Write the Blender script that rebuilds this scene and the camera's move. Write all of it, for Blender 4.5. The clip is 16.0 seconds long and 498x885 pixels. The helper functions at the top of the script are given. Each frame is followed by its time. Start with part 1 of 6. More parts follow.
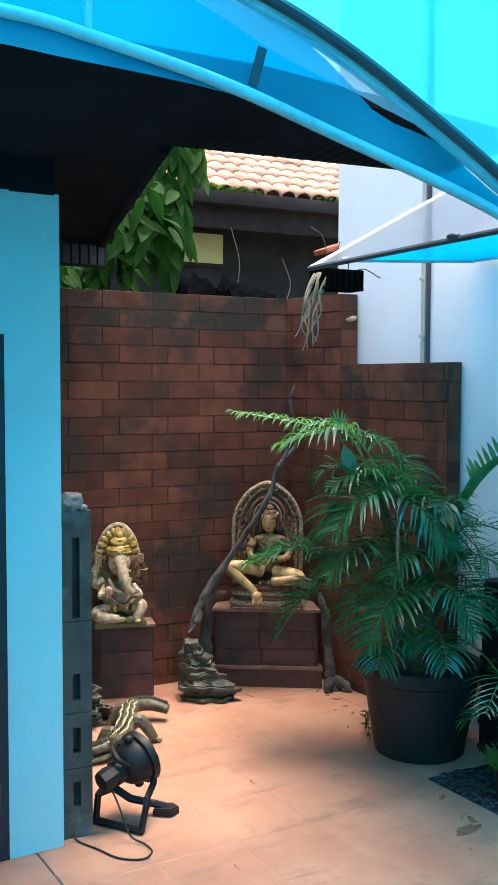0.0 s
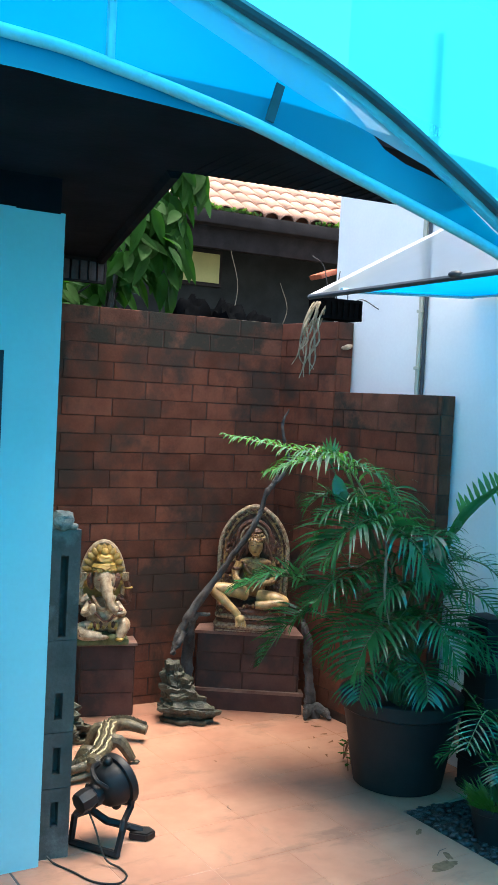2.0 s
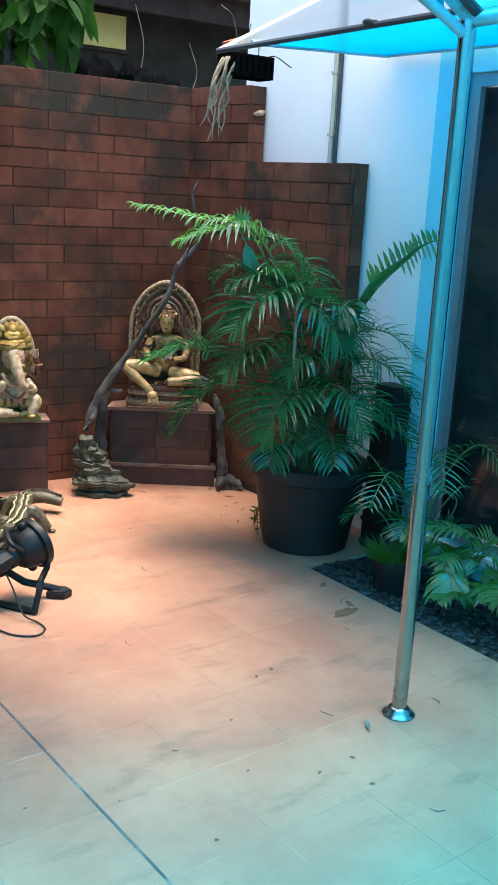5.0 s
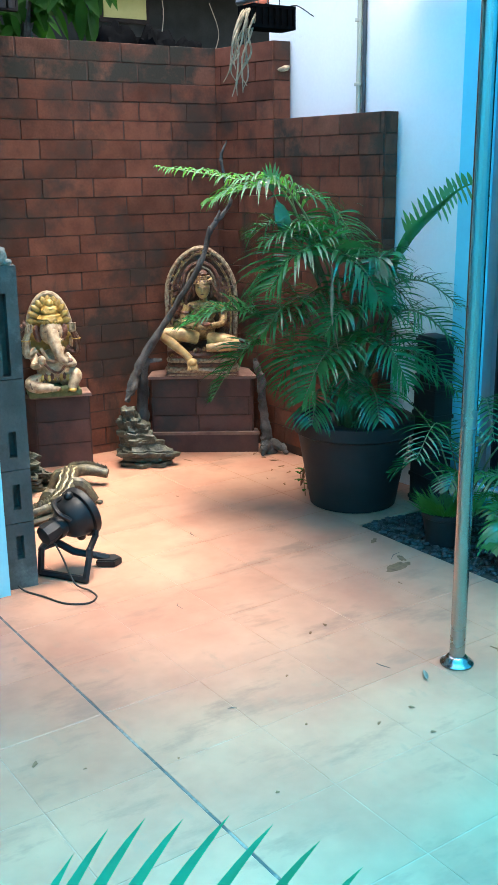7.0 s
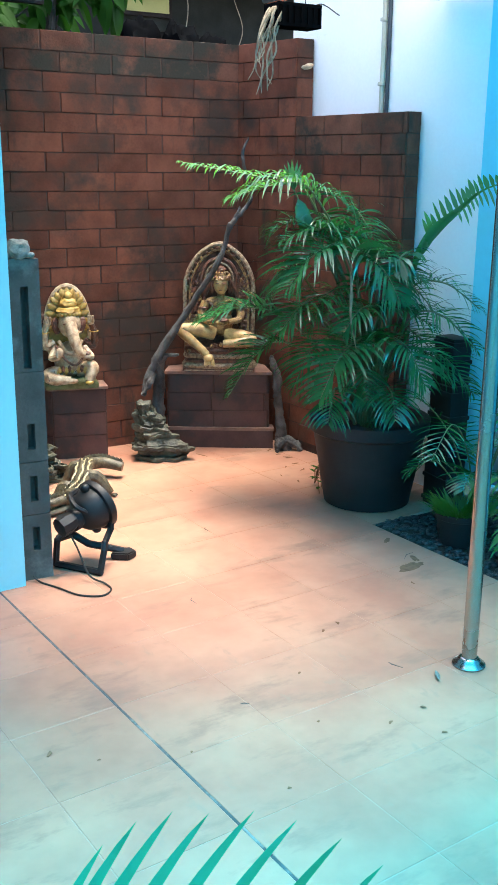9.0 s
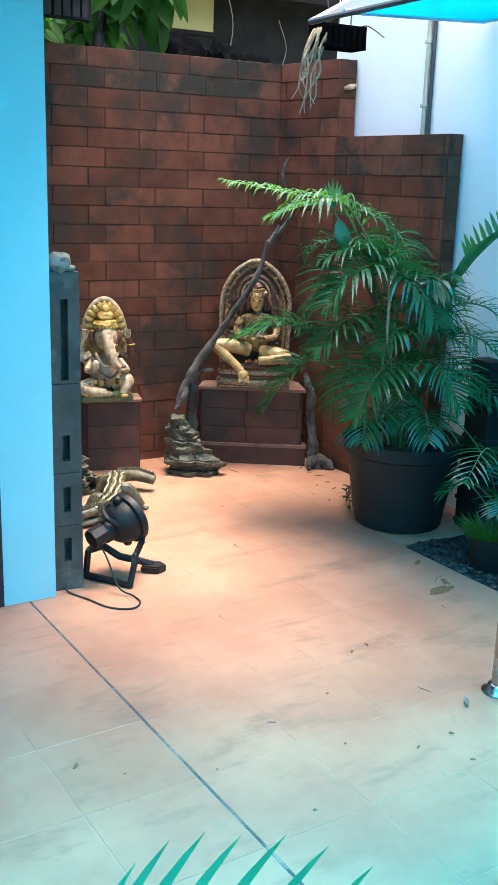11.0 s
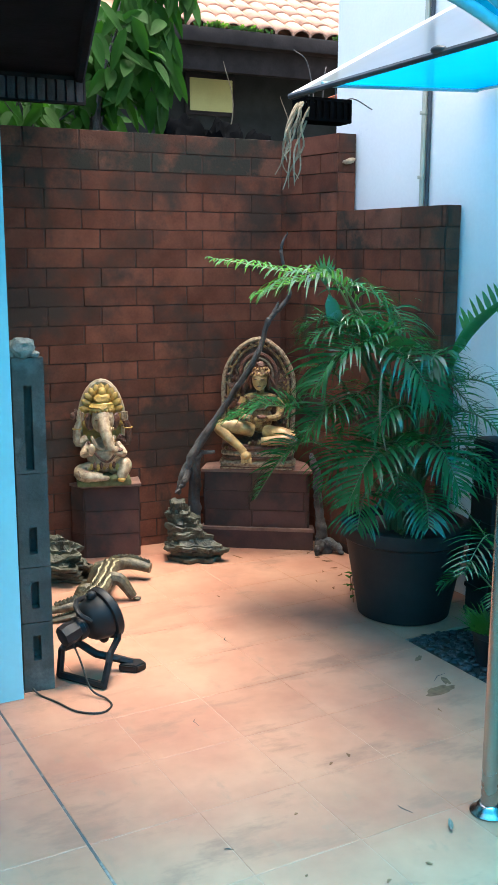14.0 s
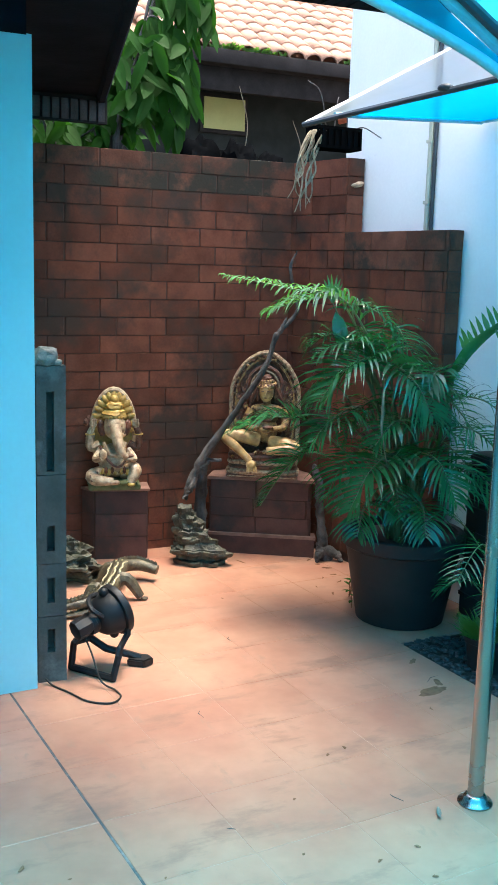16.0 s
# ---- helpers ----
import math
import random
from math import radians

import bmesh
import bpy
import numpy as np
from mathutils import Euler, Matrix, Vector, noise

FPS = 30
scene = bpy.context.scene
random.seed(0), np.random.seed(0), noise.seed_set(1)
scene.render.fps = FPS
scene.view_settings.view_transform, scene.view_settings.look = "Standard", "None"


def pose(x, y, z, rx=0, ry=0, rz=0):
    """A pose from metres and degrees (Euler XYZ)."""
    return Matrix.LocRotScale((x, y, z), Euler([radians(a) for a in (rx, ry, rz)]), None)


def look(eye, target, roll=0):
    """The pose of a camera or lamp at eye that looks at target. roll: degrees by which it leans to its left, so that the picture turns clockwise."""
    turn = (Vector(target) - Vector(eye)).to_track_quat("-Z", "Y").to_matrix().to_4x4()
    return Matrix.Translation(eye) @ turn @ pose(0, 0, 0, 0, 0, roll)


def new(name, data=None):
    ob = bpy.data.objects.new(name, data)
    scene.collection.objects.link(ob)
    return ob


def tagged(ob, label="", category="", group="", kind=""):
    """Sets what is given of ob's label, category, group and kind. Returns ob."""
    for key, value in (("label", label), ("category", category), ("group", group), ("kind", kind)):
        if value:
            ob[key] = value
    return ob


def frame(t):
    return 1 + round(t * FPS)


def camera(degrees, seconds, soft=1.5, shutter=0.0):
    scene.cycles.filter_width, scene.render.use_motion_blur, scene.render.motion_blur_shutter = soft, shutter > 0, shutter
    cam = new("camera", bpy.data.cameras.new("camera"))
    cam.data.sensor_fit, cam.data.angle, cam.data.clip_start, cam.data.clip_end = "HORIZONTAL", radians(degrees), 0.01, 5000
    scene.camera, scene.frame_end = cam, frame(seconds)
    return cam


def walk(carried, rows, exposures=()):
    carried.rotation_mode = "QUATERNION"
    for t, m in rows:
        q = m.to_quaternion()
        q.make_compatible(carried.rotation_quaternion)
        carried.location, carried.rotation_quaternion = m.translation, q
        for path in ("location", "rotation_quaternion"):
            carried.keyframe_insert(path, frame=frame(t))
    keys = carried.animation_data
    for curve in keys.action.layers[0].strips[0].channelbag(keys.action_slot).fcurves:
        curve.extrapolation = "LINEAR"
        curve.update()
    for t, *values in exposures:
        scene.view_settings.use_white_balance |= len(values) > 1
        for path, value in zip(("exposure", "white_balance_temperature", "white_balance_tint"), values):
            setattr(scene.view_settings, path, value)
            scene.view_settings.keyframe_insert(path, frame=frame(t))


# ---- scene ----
cam = camera(28.5, 16.0)
EXPOSURE = 2.45
PATH = [
    (0, (-0.056, -0.14, 1.87), (0.867, 1.63, 1.75), 0.2),
    (0.5, (-0.082, -0.113, 1.873), (0.834, 1.659, 1.741), 1.2),
    (1, (-0.077, -0.106, 1.896), (0.87, 1.65, 1.766), 2.4),
    (1.5, (-0.087, -0.118, 1.905), (0.86, 1.64, 1.798), 3.0),
    (2, (-0.101, -0.123, 1.911), (0.852, 1.633, 1.825), 2.9),
    (2.5, (-0.1, -0.127, 1.915), (0.86, 1.625, 1.837), 3.0),
    (3, (-0.087, -0.158, 1.89), (0.916, 1.567, 1.76), 2.6),
    (3.5, (-0.054, -0.12, 1.811), (1.035, 1.522, 1.471), 2.5),
    (6, (-0.061, -0.154, 1.761), (0.993, 1.469, 1.256), 2.3),
    (6.5, (-0.056, -0.129, 1.723), (0.953, 1.522, 1.216), 0.4),
    (7, (-0.03, -0.127, 1.7), (0.968, 1.522, 1.166), -0.6),
    (7.5, (-0.042, -0.133, 1.706), (0.945, 1.514, 1.147), -0.4),
    (8, (-0.06, -0.124, 1.706), (0.924, 1.524, 1.142), -0.0),
    (10.5, (-0.07, -0.129, 1.731), (0.886, 1.552, 1.221), 1.5),
    (11, (-0.082, -0.117, 1.722), (0.85, 1.576, 1.207), 1.8),
    (11.5, (-0.081, -0.125, 1.76), (0.807, 1.599, 1.272), 1.8),
    (12, (-0.066, -0.103, 1.737), (0.749, 1.665, 1.281), 1.8),
    (12.5, (-0.001, -0.111, 1.736), (0.801, 1.672, 1.313), 0.7),
    (13, (0.099, -0.139, 1.757), (0.905, 1.659, 1.41), 1.7),
    (13.5, (0.199, -0.099, 1.752), (1.038, 1.689, 1.437), 1.2),
    (14, (0.327, -0.054, 1.737), (1.163, 1.724, 1.363), 0.2),
    (14.5, (0.449, -0.053, 1.718), (1.161, 1.77, 1.306), 3.5),
    (15, (0.418, -0.11, 1.741), (1.103, 1.717, 1.302), 0.8),
    (15.5, (0.275, -0.186, 1.77), (1.04, 1.629, 1.425), 1.3),
    (16, (0.2, -0.239, 1.765), (1.038, 1.543, 1.414), 1.7),
]
walk(cam, [(t, look(e, a, r)) for t, e, a, r in PATH], [(t, EXPOSURE + d, 6400, 8.6) for t, d in ((0, -0.4), (2.5, -0.4), (3.5, -0.25), (6.0, -0.2), (6.5, -0.08), (7.2, 0.08), (8, 0.1), (11, 0.05), (12.5, -0.15), (13.5, -0.2), (14.5, -0.2), (16, -0.2))])

# ---- world and sun ----
world = bpy.data.worlds.new("world")
scene.world = world
world.use_nodes = True
wn = world.node_tree.nodes
sky = wn.new("ShaderNodeTexSky")
sky.sky_type = "NISHITA"
sky.sun_disc = False
SUN_EL, SUN_AZ = 81.0, 90.0
sky.sun_elevation, sky.sun_rotation = radians(SUN_EL), radians(SUN_AZ)
sky.dust_density, sky.air_density = 4.0, 1.0
wn["Background"].inputs["Strength"].default_value = 0.15
world.node_tree.links.new(sky.outputs[0], wn["Background"].inputs["Color"])
sun_data = bpy.data.lights.new("sun", "SUN")
sun_data.energy, sun_data.angle, sun_data.color = 2.0, radians(34), (1.0, 0.90, 0.77)
sun = new("sun", sun_data)
_e, _a = radians(SUN_EL), radians(SUN_AZ)
_d = Vector((math.sin(_a) * math.cos(_e), math.cos(_a) * math.cos(_e), math.sin(_e)))
sun.matrix_world = look(_d * 30, (0, 0, 0))


# ---- materials ----
def material(name, base, rough=0.6, metal=0.0, vary=0.25, scale=6.0, fine=60.0, bump=0.15, second=None, amount=0.5,
             rand=0.0, coat=0.0, stain=None, stain_scale=2.0, stain_cut=0.55, dist=0.004, spec=0.5, stretch=(1, 1, 1), marks=None, marks_scale=3.0, marks_cut=0.6, marks_stretch=(1, 1, 1)):
    """Two scales of noise in colour and relief; a second colour in patches; a stain colour in blotches."""
    m = bpy.data.materials.new(name)
    m.use_nodes = True
    n, l = m.node_tree.nodes, m.node_tree.links
    b = n["Principled BSDF"]
    co = n.new("ShaderNodeTexCoord")
    big, small = n.new("ShaderNodeTexNoise"), n.new("ShaderNodeTexNoise")
    big.inputs["Scale"].default_value, big.inputs["Detail"].default_value = scale, 5
    small.inputs["Scale"].default_value, small.inputs["Detail"].default_value = fine, 3
    geo = n.new("ShaderNodeNewGeometry")
    for t in (big, small):
        l.new(geo.outputs["Position"], t.inputs["Vector"])
    ramp = n.new("ShaderNodeMapRange")
    ramp.inputs["From Min"].default_value, ramp.inputs["From Max"].default_value = 0.35, 0.65
    l.new(big.outputs["Fac"], ramp.inputs["Value"])
    mix = n.new("ShaderNodeMix")
    mix.data_type = "RGBA"
    mix.inputs[6].default_value = (*base, 1)
    other = second or tuple(c * (1 - vary) for c in base)
    mix.inputs[7].default_value = (*other, 1)
    mul = n.new("ShaderNodeMath")
    mul.operation = "MULTIPLY"
    mul.inputs[1].default_value = amount if second else 1.0
    l.new(ramp.outputs[0], mul.inputs[0])
    l.new(mul.outputs[0], mix.inputs[0])
    colour = mix.outputs[2]
    hsv = n.new("ShaderNodeHueSaturation")
    val = n.new("ShaderNodeMapRange")
    val.inputs["To Min"].default_value, val.inputs["To Max"].default_value = 1 - vary * 0.6, 1 + vary * 0.6
    l.new(small.outputs["Fac"], val.inputs["Value"])
    value = val.outputs[0]
    if rand:
        info = n.new("ShaderNodeObjectInfo")
        rv = n.new("ShaderNodeMapRange")
        rv.inputs["To Min"].default_value, rv.inputs["To Max"].default_value = 1 - rand, 1 + rand
        l.new(info.outputs["Random"], rv.inputs["Value"])
        mm = n.new("ShaderNodeMath")
        mm.operation = "MULTIPLY"
        l.new(value, mm.inputs[0])
        l.new(rv.outputs[0], mm.inputs[1])
        value = mm.outputs[0]
    l.new(colour, hsv.inputs["Color"])
    l.new(value, hsv.inputs["Value"])
    colour = hsv.outputs[0]
    for tint, size, cut, pull in ((stain, stain_scale, stain_cut, stretch), (marks, marks_scale, marks_cut, marks_stretch)):
        if not tint:
            continue
        sn, scl = n.new("ShaderNodeTexNoise"), n.new("ShaderNodeMapping")
        scl.inputs["Scale"].default_value = pull
        sn.inputs["Scale"].default_value, sn.inputs["Detail"].default_value, sn.inputs["Roughness"].default_value = size, 8, 0.65
        l.new(geo.outputs["Position"], scl.inputs["Vector"])
        l.new(scl.outputs[0], sn.inputs["Vector"])
        sr = n.new("ShaderNodeMapRange")
        sr.inputs["From Min"].default_value, sr.inputs["From Max"].default_value = cut, cut + 0.12
        l.new(sn.outputs["Fac"], sr.inputs["Value"])
        sm = n.new("ShaderNodeMix")
        sm.data_type = "RGBA"
        l.new(sr.outputs[0], sm.inputs[0])
        l.new(colour, sm.inputs[6])
        sm.inputs[7].default_value = (*tint, 1)
        colour = sm.outputs[2]
    l.new(colour, b.inputs["Base Color"])
    rr = n.new("ShaderNodeMapRange")
    rr.inputs["To Min"].default_value, rr.inputs["To Max"].default_value = max(0.02, rough - 0.12), min(1, rough + 0.12)
    l.new(big.outputs["Fac"], rr.inputs["Value"])
    l.new(rr.outputs[0], b.inputs["Roughness"])
    b.inputs["Metallic"].default_value = metal
    b.inputs["Coat Weight"].default_value = coat
    b.inputs["Specular IOR Level"].default_value = spec
    if bump:
        bp = n.new("ShaderNodeBump")
        bp.inputs["Strength"].default_value, bp.inputs["Distance"].default_value = bump, dist
        l.new(small.outputs["Fac"], bp.inputs["Height"])
        l.new(bp.outputs[0], b.inputs["Normal"])
    return m


def sheet_material(name, through_colour, body, clear=0.5, back=0.15):
    """A translucent roofing sheet: part clear and tinted, part scattering light through."""
    m = bpy.data.materials.new(name)
    m.use_nodes = True
    n, l = m.node_tree.nodes, m.node_tree.links
    n.remove(n["Principled BSDF"])
    clear_b, trans, diff = n.new("ShaderNodeBsdfTransparent"), n.new("ShaderNodeBsdfTranslucent"), n.new("ShaderNodeBsdfDiffuse")
    noise_t = n.new("ShaderNodeTexNoise")
    noise_t.inputs["Scale"].default_value, noise_t.inputs["Detail"].default_value = 2.5, 6
    geo = n.new("ShaderNodeNewGeometry")
    l.new(geo.outputs["Position"], noise_t.inputs["Vector"])
    mixc = n.new("ShaderNodeMix")
    mixc.data_type = "RGBA"
    mixc.inputs[6].default_value = (*[c * 0.8 for c in body], 1)
    mixc.inputs[7].default_value = (*body, 1)
    l.new(noise_t.outputs["Fac"], mixc.inputs[0])
    clear_b.inputs[0].default_value = (*through_colour, 1)
    l.new(mixc.outputs[2], trans.inputs[0])
    l.new(mixc.outputs[2], diff.inputs[0])
    a, c = n.new("ShaderNodeMixShader"), n.new("ShaderNodeMixShader")
    a.inputs[0].default_value, c.inputs[0].default_value = clear, back
    l.new(trans.outputs[0], a.inputs[1])
    l.new(clear_b.outputs[0], a.inputs[2])
    l.new(a.outputs[0], c.inputs[1])
    l.new(diff.outputs[0], c.inputs[2])
    l.new(c.outputs[0], n["Material Output"].inputs[0])
    return m


def leaf_material(name, base, light=0.35, rough=0.4, spec=0.5):
    m = material(name, base, rough, spec=spec, vary=0.35, scale=9, fine=90, bump=0.1)
    n, l = m.node_tree.nodes, m.node_tree.links
    b = n["Principled BSDF"]
    trans, mixs = n.new("ShaderNodeBsdfTranslucent"), n.new("ShaderNodeMixShader")
    trans.inputs[0].default_value = (base[0] * 1.6, base[1] * 1.6, base[2] * 0.8, 1)
    mixs.inputs[0].default_value = light
    l.new(b.outputs[0], mixs.inputs[1])
    l.new(trans.outputs[0], mixs.inputs[2])
    l.new(mixs.outputs[0], n["Material Output"].inputs[0])
    return m


BRICK = material("brick", (0.178, 0.061, 0.035), 0.85, spec=0.2, vary=0.35, scale=7, fine=90, bump=0.4, rand=0.3, stain=(0.058, 0.036, 0.026), stain_scale=1.7, stain_cut=0.495, marks=(0.038, 0.033, 0.024), marks_scale=3.2, marks_cut=0.575, marks_stretch=(1, 1, 0.28))
BRICK_TOP = material("brick_weathered", (0.16, 0.066, 0.041), 0.9, spec=0.2, vary=0.4, scale=6, fine=90, bump=0.5, rand=0.3, stain=(0.042, 0.036, 0.026), stain_scale=3.2, stain_cut=0.44)
# Pedestal brick: its own dark tone, lowered further for the shadow on it.
BRICK_DARK = material("brick_dark", (0.088, 0.034, 0.025), 0.7, vary=0.3, scale=8, fine=90, bump=0.3, rand=0.2, stain=(0.04, 0.026, 0.021), stain_scale=4, stain_cut=0.52)
MORTAR = material("mortar", (0.080, 0.039, 0.026), 0.95, vary=0.4, scale=12, fine=120, bump=0.4)
TILE = material("tile", (0.46, 0.245, 0.160), 0.40, vary=0.18, scale=2.4, fine=18, bump=0.06, second=(0.38, 0.170, 0.110), amount=0.9, rand=0.035, stain=(0.30, 0.155, 0.105), stain_scale=3.4, stain_cut=0.54, dist=0.002, stretch=(0.7, 1.6, 1), marks=(0.34, 0.195, 0.135), marks_scale=9.0, marks_cut=0.60, marks_stretch=(1.5, 0.6, 1))
GROUT = material("grout", (0.48, 0.32, 0.245), 0.9, vary=0.35, scale=5, fine=80, second=(0.36, 0.185, 0.125), amount=1.0)
GROUT_DARK = material("grout_dark", (0.11, 0.11, 0.11), 0.9, vary=0.4, scale=9, fine=80, stain=(0.26, 0.23, 0.205), stain_scale=7, stain_cut=0.52)
BLUE_WALL = material("blue_paint", (0.40, 0.72, 0.735), 0.7, vary=0.07, scale=1.6, fine=45, bump=0.08)
WHITE_WALL = material("white_render", (0.93, 0.92, 0.88), 0.8, vary=0.06, scale=1.5, fine=60, bump=0.12, stain=(0.55, 0.55, 0.53), stain_scale=1.7, stain_cut=0.66)
DOOR_BLUE = material("door_paint", (0.115, 0.33, 0.39), 0.5, vary=0.12, scale=3, fine=70, bump=0.08)
FRAME_DARK = material("frame_dark", (0.015, 0.02, 0.03), 0.5, vary=0.3)
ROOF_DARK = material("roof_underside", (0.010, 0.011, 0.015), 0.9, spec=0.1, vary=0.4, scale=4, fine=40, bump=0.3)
WOOD_GREY = material("weathered_slat", (0.105, 0.082, 0.074), 0.85, vary=0.35, scale=14, fine=120, bump=0.4)
BLOCK = material("grey_block", (0.095, 0.082, 0.070), 0.9, vary=0.35, scale=7, fine=70, bump=0.5, stain=(0.165, 0.15, 0.13), stain_scale=4, stain_cut=0.56)
STONE = material("pale_stone", (0.24, 0.24, 0.205), 0.9, vary=0.45, scale=30, fine=150, bump=0.9)
SLATE = material("slate", (0.022, 0.023, 0.016), 0.55, vary=0.6, scale=22, fine=90, bump=0.9, second=(0.13, 0.13, 0.082), amount=0.55, dist=0.008, stretch=(1, 1, 6), stain=(0.22, 0.21, 0.15), stain_scale=9, stain_cut=0.62)
STEEL = material("stainless_steel", (0.40, 0.39, 0.37), 0.24, metal=1.0, vary=0.06, scale=5, fine=200, bump=0.02)
# White house wall with the blue roofing-sheet light put into its colour.
CYAN_LIT_WALL = material("cyan_lit_wall", (0.22, 0.72, 0.81), 0.7, vary=0.07, scale=1.6, fine=45, bump=0.08)
BAR_BLUE = material("painted_bar", (0.32, 0.60, 0.66), 0.45, vary=0.2, scale=5, fine=60, bump=0.1, stain=(0.2, 0.22, 0.2), stain_scale=6, stain_cut=0.6)
BAR_DARK = material("dark_bar", (0.05, 0.06, 0.07), 0.5, vary=0.3)
ALU = material("aluminium", (0.35, 0.40, 0.42), 0.4, metal=0.7, vary=0.1)
CANOPY = sheet_material("cyan_sheet", (0.09, 0.645, 1.0), (0.03, 0.68, 1.0), 0.76, 0.05)
CANOPY_DEEP = sheet_material("blue_sheet", (0.0, 0.42, 0.68), (0.02, 0.46, 0.72), 0.4, 0.22)
WHITE_SHEET = sheet_material("white_sheet", (0.80, 0.81, 0.81), (0.84, 0.85, 0.85), 0.42, 0.08)
FILM = sheet_material("clear_film", (0.62, 0.84, 0.92), (0.70, 0.84, 0.88), 0.55, 0.3)
AZURE = sheet_material("azure_sheet", (0.0, 0.46, 0.95), (0.01, 0.48, 0.96), 0.55, 0.10)
POT = material("black_pot", (0.018, 0.017, 0.017), 0.6, vary=0.3, scale=6, fine=90, bump=0.15, spec=0.3)
SOIL = material("soil", (0.035, 0.027, 0.02), 0.95, vary=0.5, scale=20, fine=120, bump=0.8)
PEBBLE = material("dark_pebble", (0.035, 0.038, 0.04), 0.45, vary=0.5, scale=40, fine=150, bump=0.2)
LEDGE = material("worn_ledge", (0.24, 0.13, 0.095), 0.7, vary=0.4, scale=9, fine=90, bump=0.4, second=(0.12, 0.055, 0.04), amount=0.8)
LAMP_BLACK = material("lamp_black", (0.010, 0.0105, 0.012), 0.5, vary=0.2, scale=12, fine=160, bump=0.1, spec=0.35)
RUBBER = material("cable_black", (0.02, 0.018, 0.016), 0.6, vary=0.2)
BARK = material("driftwood", (0.030, 0.026, 0.024), 0.85, vary=0.5, scale=9, fine=130, bump=0.9, second=(0.20, 0.185, 0.17), amount=0.55, dist=0.008)
LEAF = leaf_material("palm_leaf", (0.030, 0.175, 0.060), 0.28, 0.24, 0.9)
LEAF_YOUNG = leaf_material("young_leaf", (0.085, 0.26, 0.075), 0.35, 0.26, 0.9)
LEAF_PALE = leaf_material("pale_leaf", (0.13, 0.30, 0.17), 0.3, 0.3)
# Leaf green shifted to bright teal: cyan light from overhead put into the colour.
LEAF_CYAN_LIT = leaf_material("near_leaf", (0.05, 0.36, 0.24), 0.5)
LEAF_BROAD = leaf_material("broad_leaf", (0.022, 0.085, 0.012), 0.45, 0.6, 0.1)
GRASS = leaf_material("grass_blade", (0.08, 0.20, 0.03))
STALK = material("stalk", (0.12, 0.17, 0.06), 0.6, vary=0.3)
DRY = material("dry_root", (0.33, 0.27, 0.18), 0.85, vary=0.4, scale=30, fine=150)
GOLD = material("gold_paint", (0.46, 0.28, 0.10), 0.33, vary=0.35, scale=42, fine=140, bump=0.8, second=(0.10, 0.04, 0.02), amount=0.95, dist=0.008)
YELLOW_GOLD = material("yellow_gold_paint", (0.52, 0.33, 0.075), 0.42, vary=0.35, scale=40, fine=160, bump=0.5, second=(0.24, 0.14, 0.05), amount=0.6)
LEG_GOLD = material("pale_gold_paint", (0.60, 0.40, 0.16), 0.32, vary=0.3, scale=22, fine=140, bump=0.5, second=(0.20, 0.09, 0.035), amount=0.75)
RIM = material("worn_rim_paint", (0.50, 0.36, 0.22), 0.45, vary=0.4, scale=60, fine=160, bump=0.6, second=(0.14, 0.06, 0.03), amount=0.9)
CREAM = material("cream_paint", (0.58, 0.44, 0.28), 0.38, vary=0.35, scale=36, fine=140, bump=0.6, second=(0.20, 0.10, 0.05), amount=0.75)
BRONZE = material("aged_bronze_paint", (0.19, 0.072, 0.040), 0.42, vary=0.45, scale=40, fine=150, bump=0.9, second=(0.045, 0.020, 0.014), amount=0.85, dist=0.008)
MOSS = material("mossy_base", (0.16, 0.17, 0.06), 0.7, vary=0.4, scale=25, fine=140, bump=0.5)
CROC = material("croc_paint", (0.12, 0.10, 0.055), 0.5, vary=0.5, scale=34, fine=140, bump=0.8, second=(0.018, 0.015, 0.012), amount=0.8)
CROC_BAND = material("croc_band", (0.50, 0.44, 0.27), 0.5, vary=0.25, scale=28, fine=140)
ROOF_TILE = material("roof_tile", (0.56, 0.32, 0.21), 0.75, vary=0.25, scale=3, fine=50, bump=0.3, rand=0.2, stain=(0.22, 0.12, 0.08), stain_scale=3, stain_cut=0.58)
RED_TILE = material("red_tile", (0.42, 0.11, 0.05), 0.7, vary=0.3, scale=9, fine=60, bump=0.3)
TIMBER = material("dark_timber", (0.024, 0.021, 0.020), 0.8, spec=0.2, vary=0.4, scale=8, fine=60, bump=0.4)
HOUSE_WALL = material("dark_wall", (0.022, 0.026, 0.024), 0.9, spec=0.2, vary=0.3)
WINDOW_GLOW = material("pale_green_panel", (0.42, 0.43, 0.16), 0.6, vary=0.1)
PLASTIC = material("black_plastic", (0.004, 0.0045, 0.005), 0.75, vary=0.3, scale=9, fine=60, bump=0.3, spec=0.0)
GROUND = material("ground", (0.16, 0.14, 0.11), 0.95, vary=0.4, scale=1, fine=20, bump=0.3)
PVC = material("pvc_pipe", (0.50, 0.49, 0.38), 0.5, vary=0.15)
DRY_GREY = material("dry_grey_leaf", (0.30, 0.22, 0.14), 0.9, vary=0.35, scale=30, fine=160, spec=0.1)
DRY_LEAF = material("dry_leaf", (0.27, 0.14, 0.07), 0.8, vary=0.4, scale=30)
WET_LEAF = material("trodden_leaf", (0.24, 0.125, 0.062), 0.7, vary=0.4, scale=40, fine=160)
GLASS_DARK = material("dark_glass", (0.012, 0.016, 0.018), 0.06, vary=0.1, bump=0, spec=0.6)


